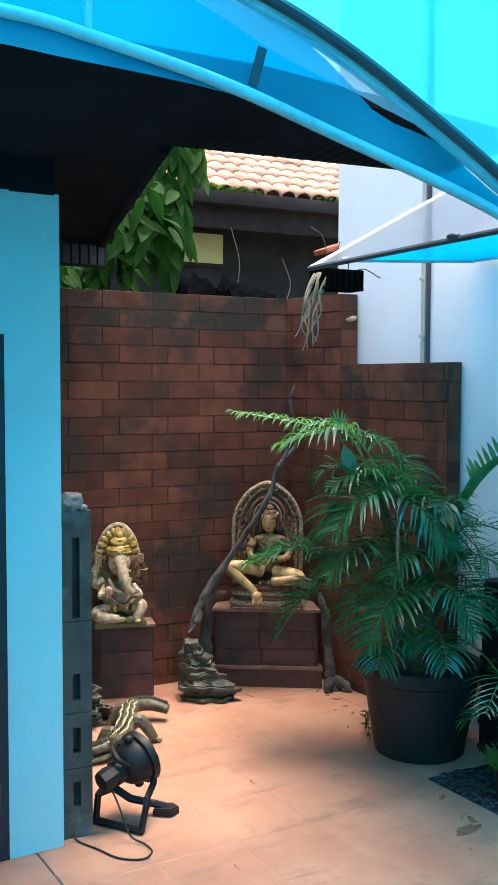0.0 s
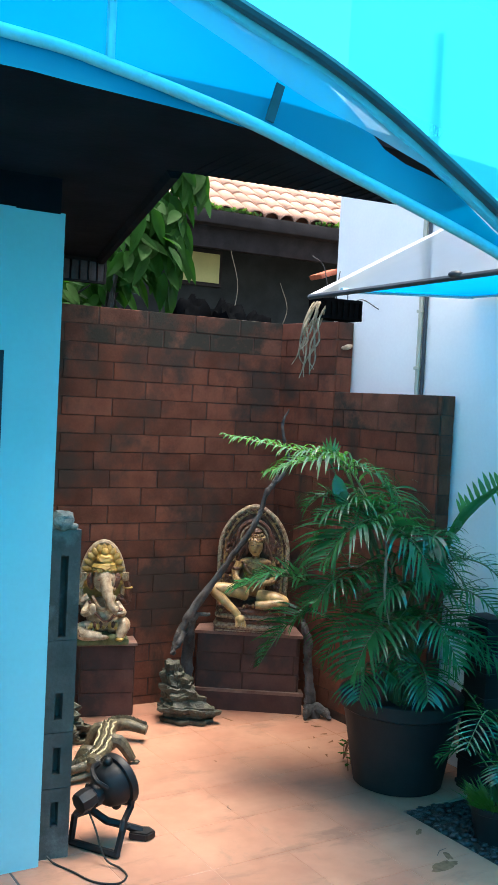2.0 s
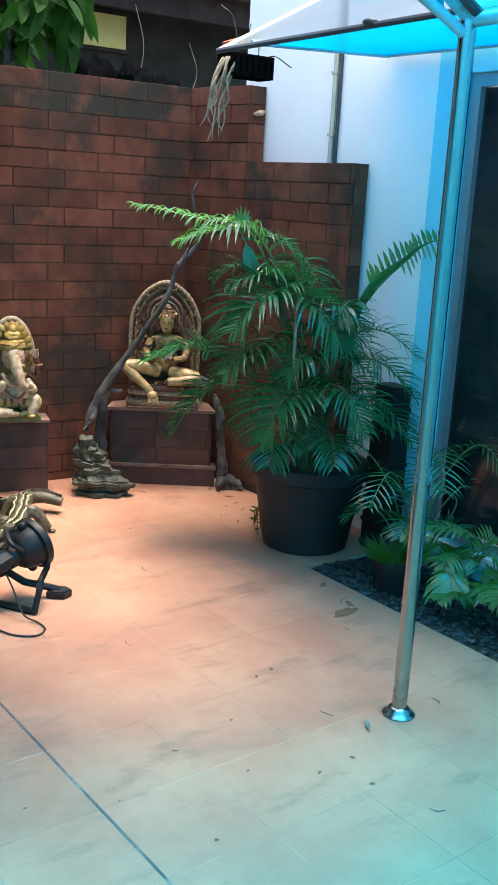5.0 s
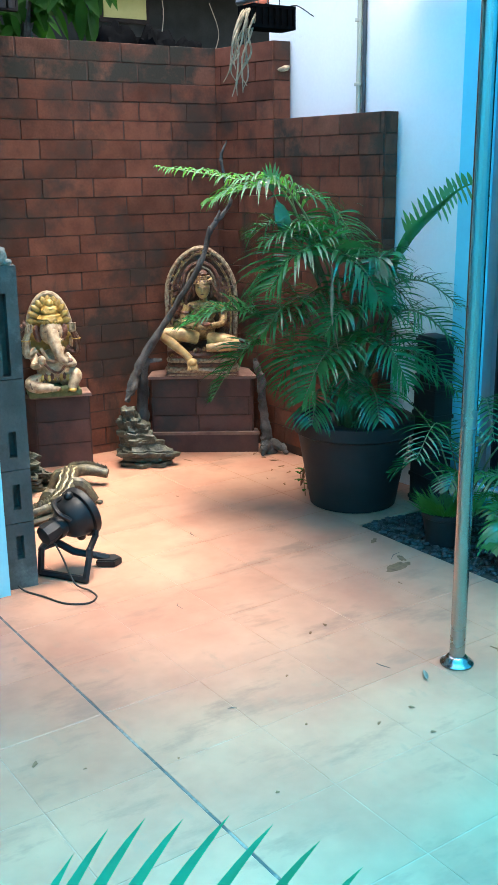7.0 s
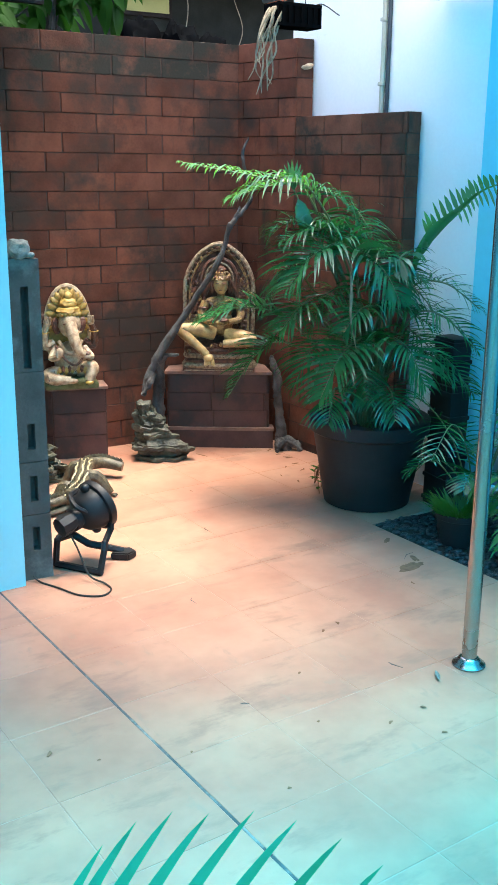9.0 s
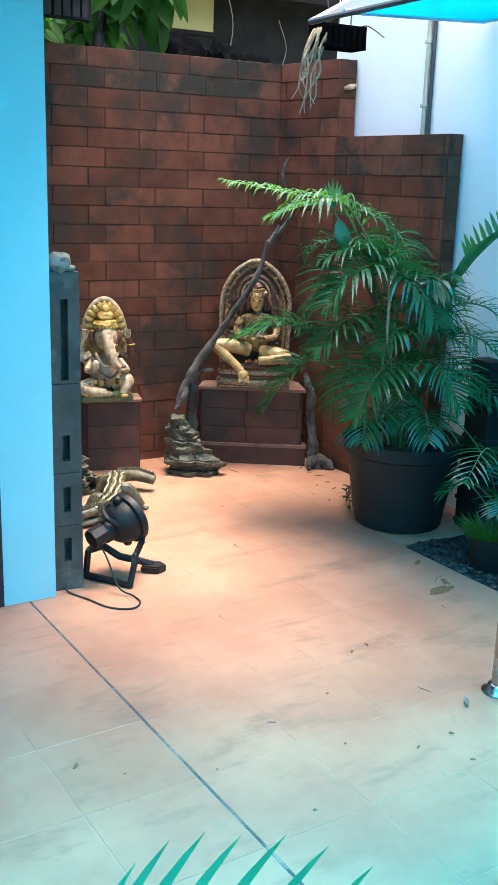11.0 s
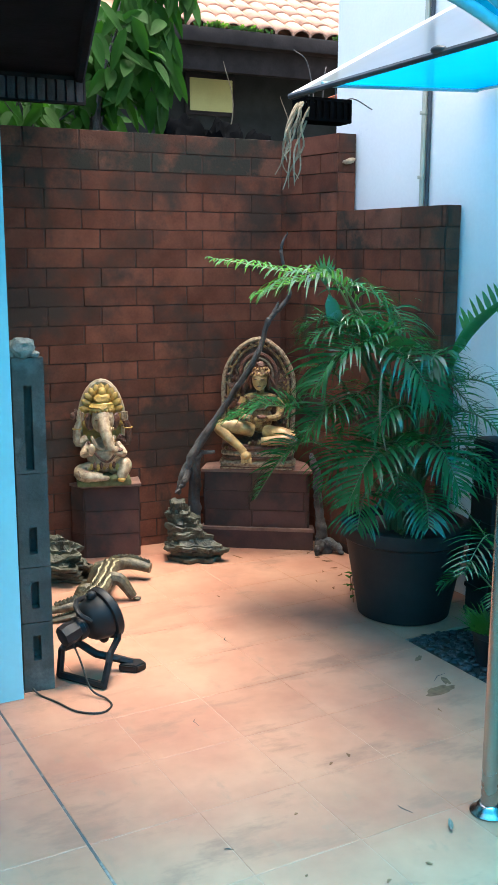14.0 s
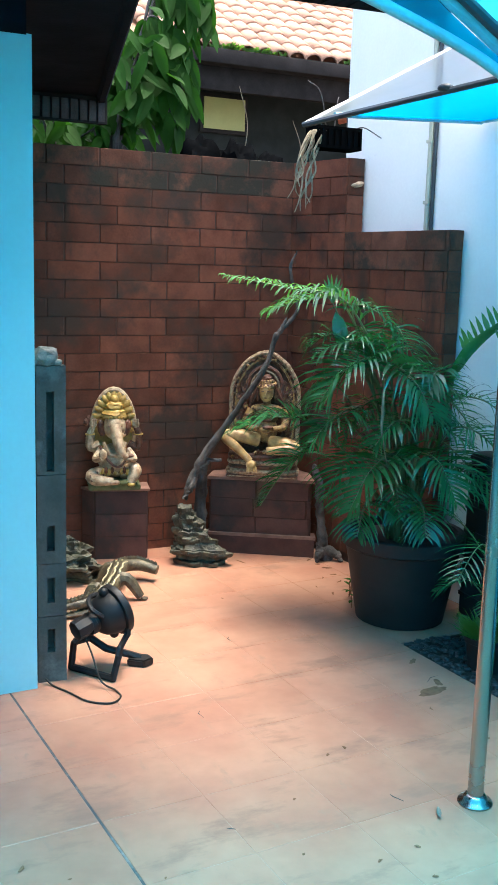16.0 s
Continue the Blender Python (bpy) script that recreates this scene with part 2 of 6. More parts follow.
# ---- mesh tools ----
def xf(loc=(0, 0, 0), rz=0.0, rx=0.0, ry=0.0, scale=(1, 1, 1)):
    return Matrix.LocRotScale(loc, Euler((radians(rx), radians(ry), radians(rz))), Vector(scale))


def _mark(bm, before, mat, smooth):
    bm.faces.ensure_lookup_table()
    for f in bm.faces[before:]:
        f.material_index, f.smooth = mat, smooth


def box(bm, centre, size, rz=0.0, mat=0, bevel=0.0, rx=0.0, ry=0.0):
    k = len(bm.faces)
    r = bmesh.ops.create_cube(bm, size=1, matrix=xf(centre, rz, rx, ry, size))
    if bevel:
        es = list({e for v in r["verts"] for e in v.link_edges})
        bmesh.ops.bevel(bm, geom=es, offset=bevel, segments=2, affect="EDGES", profile=0.6)
    _mark(bm, k, mat, False)


def ball(bm, centre, size, rz=0.0, mat=0, sub=2, rx=0.0, ry=0.0, rough=0.0, seed=0):
    k = len(bm.faces)
    r = bmesh.ops.create_icosphere(bm, subdivisions=sub, radius=1)
    m = xf(centre, rz, rx, ry, size)
    for v in r["verts"]:
        c = v.co.copy()
        if rough:
            c *= 1 + rough * noise.noise(c * 2.2 + Vector((seed * 3.7, seed, 0)))
        v.co = m @ c
    _mark(bm, k, mat, True)


def tube(bm, pts, radii, seg=8, mat=0, caps=True, flat=1.0):
    """A smooth tube along points with a radius at each."""
    k = len(bm.faces)
    pts = [Vector(p) for p in pts]
    if isinstance(radii, (int, float)):
        radii = [radii] * len(pts)
    rings, up = [], None
    for i, p in enumerate(pts):
        d = (pts[min(i + 1, len(pts) - 1)] - pts[max(i - 1, 0)]).normalized()
        if up is None:
            up = Vector((0, 0, 1)) if abs(d.z) < 0.9 else Vector((0, 1, 0))
        side = d.cross(up).normalized()
        up = side.cross(d).normalized()
        rings.append([bm.verts.new(p + radii[i] * (math.cos(a) * side + flat * math.sin(a) * up)) for a in (2 * math.pi * j / seg for j in range(seg))])
    for a, b in zip(rings, rings[1:]):
        for j in range(seg):
            bm.faces.new((a[j], a[(j + 1) % seg], b[(j + 1) % seg], b[j]))
    if caps:
        bm.faces.new(rings[0][::-1])
        bm.faces.new(rings[-1])
    _mark(bm, k, mat, True)


def curve_pts(pts, n=6):
    """Catmull-Rom points through the given ones."""
    p = [Vector(q) for q in pts]
    p = [2 * p[0] - p[1]] + p + [2 * p[-1] - p[-2]]
    out = []
    for i in range(1, len(p) - 2):
        for j in range(n):
            t = j / n
            out.append(0.5 * (2 * p[i] + (p[i + 1] - p[i - 1]) * t + (2 * p[i - 1] - 5 * p[i] + 4 * p[i + 1] - p[i + 2]) * t * t + (3 * p[i] - p[i - 1] - 3 * p[i + 1] + p[i + 2]) * t ** 3))
    return out + [p[-2]]


def lerp_list(vals, n):
    return [float(v) for v in np.interp(np.linspace(0, 1, n), np.linspace(0, 1, len(vals)), vals)]


def lathe(bm, profile, centre=(0, 0, 0), seg=28, mat=0, m=None):
    """Turn a profile of (radius, height) round z."""
    k = len(bm.faces)
    m = m or xf(centre)
    rings = [[bm.verts.new(m @ Vector((r * math.cos(a), r * math.sin(a), z))) for a in (2 * math.pi * j / seg for j in range(seg))] for r, z in profile]
    for a, b in zip(rings, rings[1:]):
        for j in range(seg):
            bm.faces.new((a[j], a[(j + 1) % seg], b[(j + 1) % seg], b[j]))
    bm.faces.new(rings[0][::-1])
    bm.faces.new(rings[-1])
    _mark(bm, k, mat, True)


def prism(bm, poly, z0, z1, mat=0):
    """An upright prism on a ground polygon (counter-clockwise)."""
    k = len(bm.faces)
    a = [bm.verts.new((x, y, z0)) for x, y in poly]
    b = [bm.verts.new((x, y, z1)) for x, y in poly]
    n = len(poly)
    for i in range(n):
        bm.faces.new((a[i], a[(i + 1) % n], b[(i + 1) % n], b[i]))
    bm.faces.new(a[::-1])
    bm.faces.new(b)
    _mark(bm, k, mat, False)


def mesh_of(name, bm, mats, sharp=None):
    me = bpy.data.meshes.new(name)
    bm.normal_update()
    bm.to_mesh(me)
    bm.free()
    for m in mats if isinstance(mats, (list, tuple)) else [mats]:
        me.materials.append(m)
    if sharp:
        me.set_sharp_from_angle(angle=radians(sharp))
    return me


def part(name, bm, mats, parent=None, label="", sharp=40, m=None):
    ob = new(name, mesh_of(name, bm, mats, sharp))
    ob.parent = parent
    if m is not None:
        ob.matrix_local = m
    return tagged(ob, label)


def thing(name, m, label, category, group=""):
    ob = new(name)
    ob.empty_display_size = 0.1
    ob.matrix_world = m
    return tagged(ob, label, category, group)


def structure(name, bm, mats, label, category, sharp=40):
    return tagged(part(name, bm, mats, None, "", sharp), label, category, "", "structure")


def B():
    return bmesh.new()


# ---- ground, floor and walls ----
GRID = xf((2.805, 3.512, 0), 3.9)      # the floor's tile grid: corner of the planted bed
PITCH = 0.3675

bm = B()
prism(bm, [(-60, -60), (60, -60), (60, 160), (-60, 160)], -0.30, -0.05)
structure("ground", bm, GROUND, "bare earth ground around the courtyard", "ground")

bm = B()
for poly in ([(-5.2, -6.7), (-0.002, -6.7), (-0.002, 2.4), (-5.2, 2.4)], [(-0.002, 0.0), (0.85, 0.0), (0.85, 2.2), (-0.002, 2.2)]):
    prism(bm, [(GRID @ Vector((x, y, 0))).to_2d() for x, y in poly], -0.12, -0.0014)
floor = structure("floor", bm, GROUT, "courtyard floor of terracotta tiles with pale grout", "floor")
bm = B()
u = -5 * PITCH
prism(bm, [(GRID @ Vector(p)).to_2d() for p in ((u - 0.0042, -6, 0), (u + 0.0042, -6, 0), (u + 0.0042, 2.0, 0), (u - 0.0042, 2.0, 0))], -0.02, -0.0002)
part("joint_strip", bm, GROUT_DARK, floor, "dark recessed expansion joint")


def slab_mesh(name, seed, mat, edge=0.01, tilt=0.0):
    """A unit piece, front towards +z, with worn front edges; 18 triangles."""
    rnd = random.Random(seed)
    bm = B()
    e = edge
    lo = [bm.verts.new((x * 0.5, y * 0.5, -1)) for x, y in ((-1, -1), (1, -1), (1, 1), (-1, 1))]
    mid = [bm.verts.new((x * (0.5 - rnd.random() * e * 0.3), y * (0.5 - rnd.random() * e * 0.3), -0.25)) for x, y in ((-1, -1), (1, -1), (1, 1), (-1, 1))]
    top = [bm.verts.new((x * (0.5 - e * (0.7 + rnd.random())), y * (0.5 - e * (0.7 + rnd.random())), tilt * (rnd.random() - 0.5))) for x, y in ((-1, -1), (1, -1), (1, 1), (-1, 1))]
    for a, b in ((lo, mid), (mid, top)):
        for i in range(4):
            bm.faces.new((a[i], a[(i + 1) % 4], b[(i + 1) % 4], b[i]))
    bm.faces.new(top)
    return mesh_of(name, bm, mat)


# ---- back and side garden walls (bricks are laid last) ----
COURSE, LENGTH, TOP = 0.1076, 0.3145, 2.42
bm = B()
prism(bm, [(-1.2, 5.432), (3.125, 5.432), (3.25, 5.56), (-1.2, 5.56)], -0.05, TOP - 0.006)
wall_north = structure("wall_north", bm, MORTAR, "tall red-brown brick garden wall with dark moss stains", "wall")
bm = B()
prism(bm, [(3.125, 5.432), (3.225, 4.93), (3.335, 4.93), (3.25, 5.56)], -0.05, TOP - 0.006)
prism(bm, [(3.223, 4.93), (3.316, 4.02), (3.40, 4.02), (3.335, 4.93)], -0.05, 1.988)
wall_side = structure("wall_east", bm, MORTAR, "stepped brick side wall in deep shade", "wall")

# ---- right-hand house: white rendered wall with a sliding door ----
WX = lambda y: 3.345 + 0.078 * (4.92 - y)
bm = B()


def wall_run(bm, ya, yb, za, zb, thick=0.16):
    prism(bm, [(WX(yb), yb), (WX(yb) + thick, yb), (WX(ya) + thick, ya), (WX(ya), ya)], za, zb)


wall_run(bm, 5.14, 3.60, -0.05, 4.6)
prism(bm, [(WX(5.14), 5.14), (WX(5.14) + 0.16, 5.14), (6.2, 5.35), (6.2, 5.5), (3.45, 5.30)][::1], -0.05, 4.6)
wall_house = structure("wall_house", bm, WHITE_WALL, "white rendered house wall lit by open sky", "wall")
# Stretch under the sheets: their blue light is in the wall's colour.
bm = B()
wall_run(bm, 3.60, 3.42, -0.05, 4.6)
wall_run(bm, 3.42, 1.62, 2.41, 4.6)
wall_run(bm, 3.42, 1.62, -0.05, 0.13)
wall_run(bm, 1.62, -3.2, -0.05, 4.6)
structure("wall_house_front", bm, CYAN_LIT_WALL, "house wall coloured with blue canopy light around a sliding door", "wall")
bm = B()
for ya, yb, za, zb in ((3.415, 3.36, 0.13, 2.41), (1.68, 1.625, 0.13, 2.41), (3.36, 1.68, 2.35, 2.41), (3.36, 1.68, 0.13, 0.18), (2.55, 2.49, 0.18, 2.35)):
    prism(bm, [(WX(yb) + 0.03, yb), (WX(yb) + 0.10, yb), (WX(ya) + 0.10, ya), (WX(ya) + 0.03, ya)], za, zb)
slider = tagged(part("door_2", bm, ALU), "aluminium-framed sliding glass door onto a dark room", "door", "", "structure")
for ya, yb in ((3.355, 2.555), (2.485, 1.685)):
    bm = B()
    prism(bm, [(WX(yb) + 0.055, yb), (WX(yb) + 0.065, yb), (WX(ya) + 0.065, ya), (WX(ya) + 0.055, ya)], 0.185, 2.345)
    part("pane", bm, GLASS_DARK, slider, "dark reflecting glass")
bm = B()
prism(bm, [(WX(1.5) - 0.035, 1.5), (WX(1.5) + 0.1, 1.5), (WX(3.5) + 0.1, 3.5), (WX(3.5) - 0.035, 3.5)][::1], 0.09, 0.128)
part("sill", bm, WHITE_WALL, slider)
# Added backing out of sight; near-black stands in for the room's shade.
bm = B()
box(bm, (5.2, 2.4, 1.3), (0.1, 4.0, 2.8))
structure("wall_room", bm, HOUSE_WALL, "added dark backing wall behind the sliding door", "wall")

# pipe on the white wall
bm = B()
px, py = WX(4.318) - 0.022, 4.318
tube(bm, [(px, py, 1.99), (px, py, 4.0)], 0.014, 10)
for z in (2.14, 2.46, 3.2):
    box(bm, (px, py, z), (0.034, 0.04, 0.018), 4, 0, 0.003)
pipe = tagged(part("wall_pipe", bm, PVC), "thin cream plastic pipe clipped to a white wall", "pipe")
bm = B()
tube(bm, [(px + 0.012, py - 0.028, 1.99), (px + 0.012, py - 0.028, 4.0)], 0.011, 10)
part("dark_conduit", bm, BAR_DARK, pipe, "dark conduit beside it")

# ---- blue house with the door ----
BY = lambda x: 3.622 + 0.04 * (x - 0.95)


def front_run(bm, xa, xb, za, zb, back=0.13):
    prism(bm, [(xa, BY(xa)), (xb, BY(xb)), (xb, BY(xb) + back), (xa, BY(xa) + back)], za, zb)


bm = B()
front_run(bm, 0.845, 1.071, -0.05, 2.60)
front_run(bm, 0.0, 0.845, 2.055, 2.60)
front_run(bm, -2.4, 0.0, -0.05, 2.60)
prism(bm, [(0.95, 3.755), (1.066, 3.755), (1.0, 5.43), (0.885, 5.43)], -0.05, 2.60)
structure("wall_west", bm, BLUE_WALL, "light blue painted masonry wall around a door", "wall")
bm = B()
front_run(bm, 0.795, 0.848, 0.0, 2.055, 0.10)
front_run(bm, 0.0, 0.05, 0.0, 2.055, 0.10)
front_run(bm, 0.05, 0.795, 2.018, 2.055, 0.10)
for v in bm.verts:
    v.co.y -= 0.006
door = tagged(part("door_1", bm, FRAME_DARK), "closed blue panelled door with a louvre in a dark frame", "door", "", "structure")
bm = B()
leaf_y = lambda x: BY(x) + 0.018
LV0, LV1, LVX0, LVX1 = 0.16, 0.46, 0.18, 0.72
for xa, xb, za, zb in ((0.055, LVX0, 0.012, 2.012), (LVX1, 0.79, 0.012, 2.012), (LVX0, LVX1, 0.012, LV0), (LVX0, LVX1, LV1, 2.012)):
    prism(bm, [(xa, leaf_y(xa)), (xb, leaf_y(xb)), (xb, leaf_y(xb) + 0.035), (xa, leaf_y(xa) + 0.035)], za, zb)
leaf = part("leaf", bm, DOOR_BLUE, door, "blue painted door leaf")
bm = B()
for xa, xb, za, zb in ((0.735, 0.745, 0.05, 1.96), (0.13, 0.14, 0.05, 1.96), (0.14, 0.735, 1.95, 1.96)):
    prism(bm, [(xa, leaf_y(xa) - 0.004), (xb, leaf_y(xb) - 0.004), (xb, leaf_y(xb) + 0.01), (xa, leaf_y(xa) + 0.01)], za, zb)
part("beading", bm, DOOR_BLUE, leaf)
for k in range(8):
    bm = B()
    z = LV0 + 0.022 + k * 0.0365
    box(bm, (0.45, leaf_y(0.45) + 0.016, z), (LVX1 - LVX0, 0.038, 0.007), 2.3, 0, 0.0, 38)
    part("louvre", bm, DOOR_BLUE, leaf)
bm = B()
for xa, xb, za, zb in ((LVX0 - 0.02, LVX0 + 0.006, LV0 - 0.02, LV1 + 0.02), (LVX1 - 0.006, LVX1 + 0.02, LV0 - 0.02, LV1 + 0.02), (LVX0, LVX1, LV1 - 0.004, LV1 + 0.02), (LVX0, LVX1, LV0 - 0.02, LV0 + 0.004)):
    prism(bm, [(xa, leaf_y(xa) - 0.008), (xb, leaf_y(xb) - 0.008), (xb, leaf_y(xb) + 0.01), (xa, leaf_y(xa) + 0.01)], za, zb)
part("louvre_frame", bm, DOOR_BLUE, leaf)
for z in (1.74, 1.0, 0.26):
    bm = B()
    tube(bm, [(0.806, BY(0.806) - 0.012, z - 0.055), (0.806, BY(0.806) - 0.012, z + 0.055)], 0.007, 8)
    for dz in (-0.02, 0.02):
        tube(bm, [(0.806, BY(0.806) - 0.012, z + dz - 0.002), (0.806, BY(0.806) - 0.012, z + dz + 0.002)], 0.0085, 8)
    box(bm, (0.801, BY(0.801) - 0.004, z), (0.022, 0.006, 0.10), 2)
    part("hinge", bm, BLOCK, door, "small dull grey hinge")
# Unseen backing added behind the louvres, coloured dark like an unlit room.
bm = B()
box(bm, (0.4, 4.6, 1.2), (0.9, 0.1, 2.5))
structure("wall_inner", bm, HOUSE_WALL, "added dark backing wall behind the blue door", "wall")

# plain walls that close the yard
bm = B()
prism(bm, [(-2.55, -3.2), (-2.4, -3.2), (-2.4, 5.56), (-2.55, 5.56)], -0.05, 3.1)
structure("wall_far_west", bm, BLUE_WALL, "plain light blue wall closing the yard", "wall")
bm = B()
prism(bm, [(-2.55, -3.4), (4.2, -3.4), (4.2, -3.2), (-2.55, -3.2)], -0.05, 3.1)
structure("wall_south", bm, BLUE_WALL, "plain light blue wall behind the yard", "wall")

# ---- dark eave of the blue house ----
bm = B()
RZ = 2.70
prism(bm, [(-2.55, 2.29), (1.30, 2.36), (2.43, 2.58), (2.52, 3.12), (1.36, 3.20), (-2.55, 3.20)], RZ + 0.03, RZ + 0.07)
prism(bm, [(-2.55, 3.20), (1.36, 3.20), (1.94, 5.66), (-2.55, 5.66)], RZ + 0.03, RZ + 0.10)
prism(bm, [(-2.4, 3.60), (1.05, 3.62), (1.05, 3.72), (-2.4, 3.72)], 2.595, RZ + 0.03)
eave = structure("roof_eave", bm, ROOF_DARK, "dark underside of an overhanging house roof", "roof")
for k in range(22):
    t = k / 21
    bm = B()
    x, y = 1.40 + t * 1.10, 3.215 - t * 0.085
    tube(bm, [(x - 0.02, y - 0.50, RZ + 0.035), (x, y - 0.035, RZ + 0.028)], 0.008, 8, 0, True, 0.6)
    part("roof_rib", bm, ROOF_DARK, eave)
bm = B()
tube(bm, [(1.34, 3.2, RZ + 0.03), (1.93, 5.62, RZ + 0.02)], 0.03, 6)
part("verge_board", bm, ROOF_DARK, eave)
slats = thing("eave_vent", xf((1.60, 5.64, 2.575), -1.5), "weathered wooden slatted vent box under the eave", "vent")
bm = B()
for x, z, w, h in ((0.0, 0.006, 0.72, 0.012), (0.0, 0.139, 0.72, 0.022), (-0.355, 0.07, 0.012, 0.13), (0.355, 0.07, 0.012, 0.13)):
    box(bm, (x, 0, z), (w, 0.05, h))
part("vent_frame", bm, TIMBER, slats)
bm = B()
box(bm, (0, 0.03, 0.07), (0.70, 0.012, 0.12))
part("backing", bm, FRAME_DARK, slats)
for k in range(13):
    bm = B()
    box(bm, (-0.33 + k * 0.055, -0.008, 0.07), (0.044, 0.02, 0.118), 0, 0, 0.003)
    part("slat", bm, WOOD_GREY, slats)

# ---- canopy over the yard ----
canopy = thing("canopy", xf((2.24, 2.20, 0)), "curved blue translucent canopy on a stainless steel post", "canopy")
C0 = Vector((2.24, 2.20, 0))
ARCH2 = [(-2.38, 2.86), (-1.6, 2.99), (-0.8, 3.07), (0.0, 3.08), (0.6, 3.03), (1.16, 2.876), (1.44, 2.775), (1.73, 2.633), (2.02, 2.475), (2.245, 2.345)]
ARCH1 = [(-2.38, 2.60), (-1.2, 2.69), (0.0, 2.745), (0.51, 2.735), (0.727, 2.711), (1.094, 2.648), (1.444, 2.556), (1.758, 2.472), (2.02, 2.392), (2.22, 2.305)]
a2 = curve_pts([(x, 0, z) for x, z in ARCH2], 5)
a1 = curve_pts([(x, 0, z) for x, z in ARCH1], 5)


def strip(bm, one, two, mat=0):
    k = len(bm.faces)
    va, vb = [bm.verts.new(p) for p in one], [bm.verts.new(p) for p in two]
    for i in range(len(va) - 1):
        bm.faces.new((va[i], va[i + 1], vb[i + 1], vb[i]))
    _mark(bm, k, mat, True)


def at_y(p, y, dz=0.0):
    return Vector((p.x, y, p.z + dz)) - C0


bm = B()
strip(bm, [at_y(p, 2.24, 0.03) for p in a2], [at_y(p, -3.1, 0.03) for p in a2])
part("roof_sheet", bm, CANOPY, canopy, "cyan translucent roofing sheet")
for y in (2.20, 0.9, -0.4, -1.7, -3.0):
    bm = B()
    tube(bm, [at_y(p, y) for p in a2], 0.021, 8)
    tube(bm, [at_y(p, y - 0.035, 0.012) for p in a2], 0.017, 8, 1)
    part("arched_rib", bm, [BAR_BLUE, BAR_DARK], canopy, "grey-blue painted steel arch")
bm = B()
tube(bm, [at_y(p, 2.20) for p in a1], 0.017, 10)
part("lower_arch", bm, BAR_BLUE, canopy, "pale blue painted steel pipe")
# infill between the two arches, hanging away from the upper arch at one stretch
inf1, inf2 = [], []
for x in np.linspace(-2.3, 2.16, 60):
    z1 = float(np.interp(x, [p.x for p in a1], [p.z for p in a1]))
    z2 = float(np.interp(x, [p.x for p in a2], [p.z for p in a2]))
    gap = max(0.0, 1 - abs((x - 1.58) / 0.24)) * 0.085
    inf1.append(Vector((x, 2.215 + 0.012 * math.sin(x * 9), z1)) - C0)
    inf2.append(Vector((x, 2.225 + 0.02 * math.sin(x * 7), max(z1 + 0.004, z2 - gap))) - C0)
bm = B()
strip(bm, inf1, inf2)
part("infill_sheet", bm, CANOPY_DEEP, canopy, "deep blue sheet filling the arch")
film_top, film_low = [], []
for x in np.linspace(0.55, 1.78, 40):
    z2 = float(np.interp(x, [p.x for p in a2], [p.z for p in a2]))
    h = 0.018 + 0.10 * max(0.0, math.sin(math.pi * (x - 0.55) / 1.23)) ** 1.5 * (0.5 + 0.5 * (x - 0.55) / 1.23)
    film_top.append(Vector((x, 2.19 + 0.006 * math.sin(x * 13), z2 - 0.012)) - C0)
    film_low.append(Vector((x, 2.18 + 0.010 * math.sin(x * 17), z2 - 0.014 - h * (1 + 0.08 * math.sin(x * 15)))) - C0)
bm = B()
strip(bm, film_top, film_low)
part("plastic_film", bm, FILM, canopy, "crumpled pale plastic film under the arch")
flap1 = [Vector((x, 2.20, float(np.interp(x, [p.x for p in a1], [p.z for p in a1])) - 0.012)) - C0 for x in np.linspace(-2.3, 1.12, 30)]
flap2 = [p - Vector((0, -0.01, 0.058 * min(1.0, (1.12 - (p.x + C0.x)) / 0.5) + 0.07 * max(0.0, min(1.0, (0.45 - p.x - C0.x) / 0.5)) + 0.002)) for p in flap1]
bm = B()
strip(bm, flap1, flap2)
part("hanging_flap", bm, CANOPY_DEEP, canopy)
for x in (-1.5, -0.4, 0.72):
    bm = B()
    z1 = float(np.interp(x, [p.x for p in a1], [p.z for p in a1]))
    z2 = float(np.interp(x, [p.x for p in a2], [p.z for p in a2]))
    tube(bm, [Vector((x, 2.20, z1)) - C0, Vector((x, 2.20, z2)) - C0], 0.012, 8)
    part("strut", bm, BAR_BLUE, canopy)
bm = B()
box(bm, Vector((1.18, 2.188, 2.703)) - C0, (0.026, 0.006, 0.105), 0, 0, 0, 0, 16)
part("strap", bm, BAR_DARK, canopy, "short dark strap")
bm = B()
tube(bm, [Vector((2.245, 2.24, 2.345)) - C0, Vector((2.245, -3.1, 2.345)) - C0], 0.021, 10)
part("eave_bar", bm, BAR_BLUE, canopy)
bm = B()
strip(bm, [Vector((2.25, 2.2, 2.375)) - C0, Vector((2.25, -3.1, 2.375)) - C0], [Vector((3.545, 2.2, 2.50)) - C0, Vector((3.95, -3.1, 2.50)) - C0])
part("side_sheet", bm, CANOPY, canopy, "cyan translucent roofing sheet")
bm = B()
tube(bm, [Vector((2.232, 2.196, 0.0)) - C0, Vector((2.236, 2.20, 2.345)) - C0], 0.027, 24, 0)
part("post", bm, STEEL, canopy, "polished stainless steel post")
bm = B()
lathe(bm, [(0.058, 0.0), (0.060, 0.006), (0.056, 0.011), (0.046, 0.016), (0.042, 0.022), (0.036, 0.030), (0.028, 0.034)], Vector((2.232, 2.196, 0)) - C0, 32)
part("base_flange", bm, STEEL, canopy, "round stainless base cover")

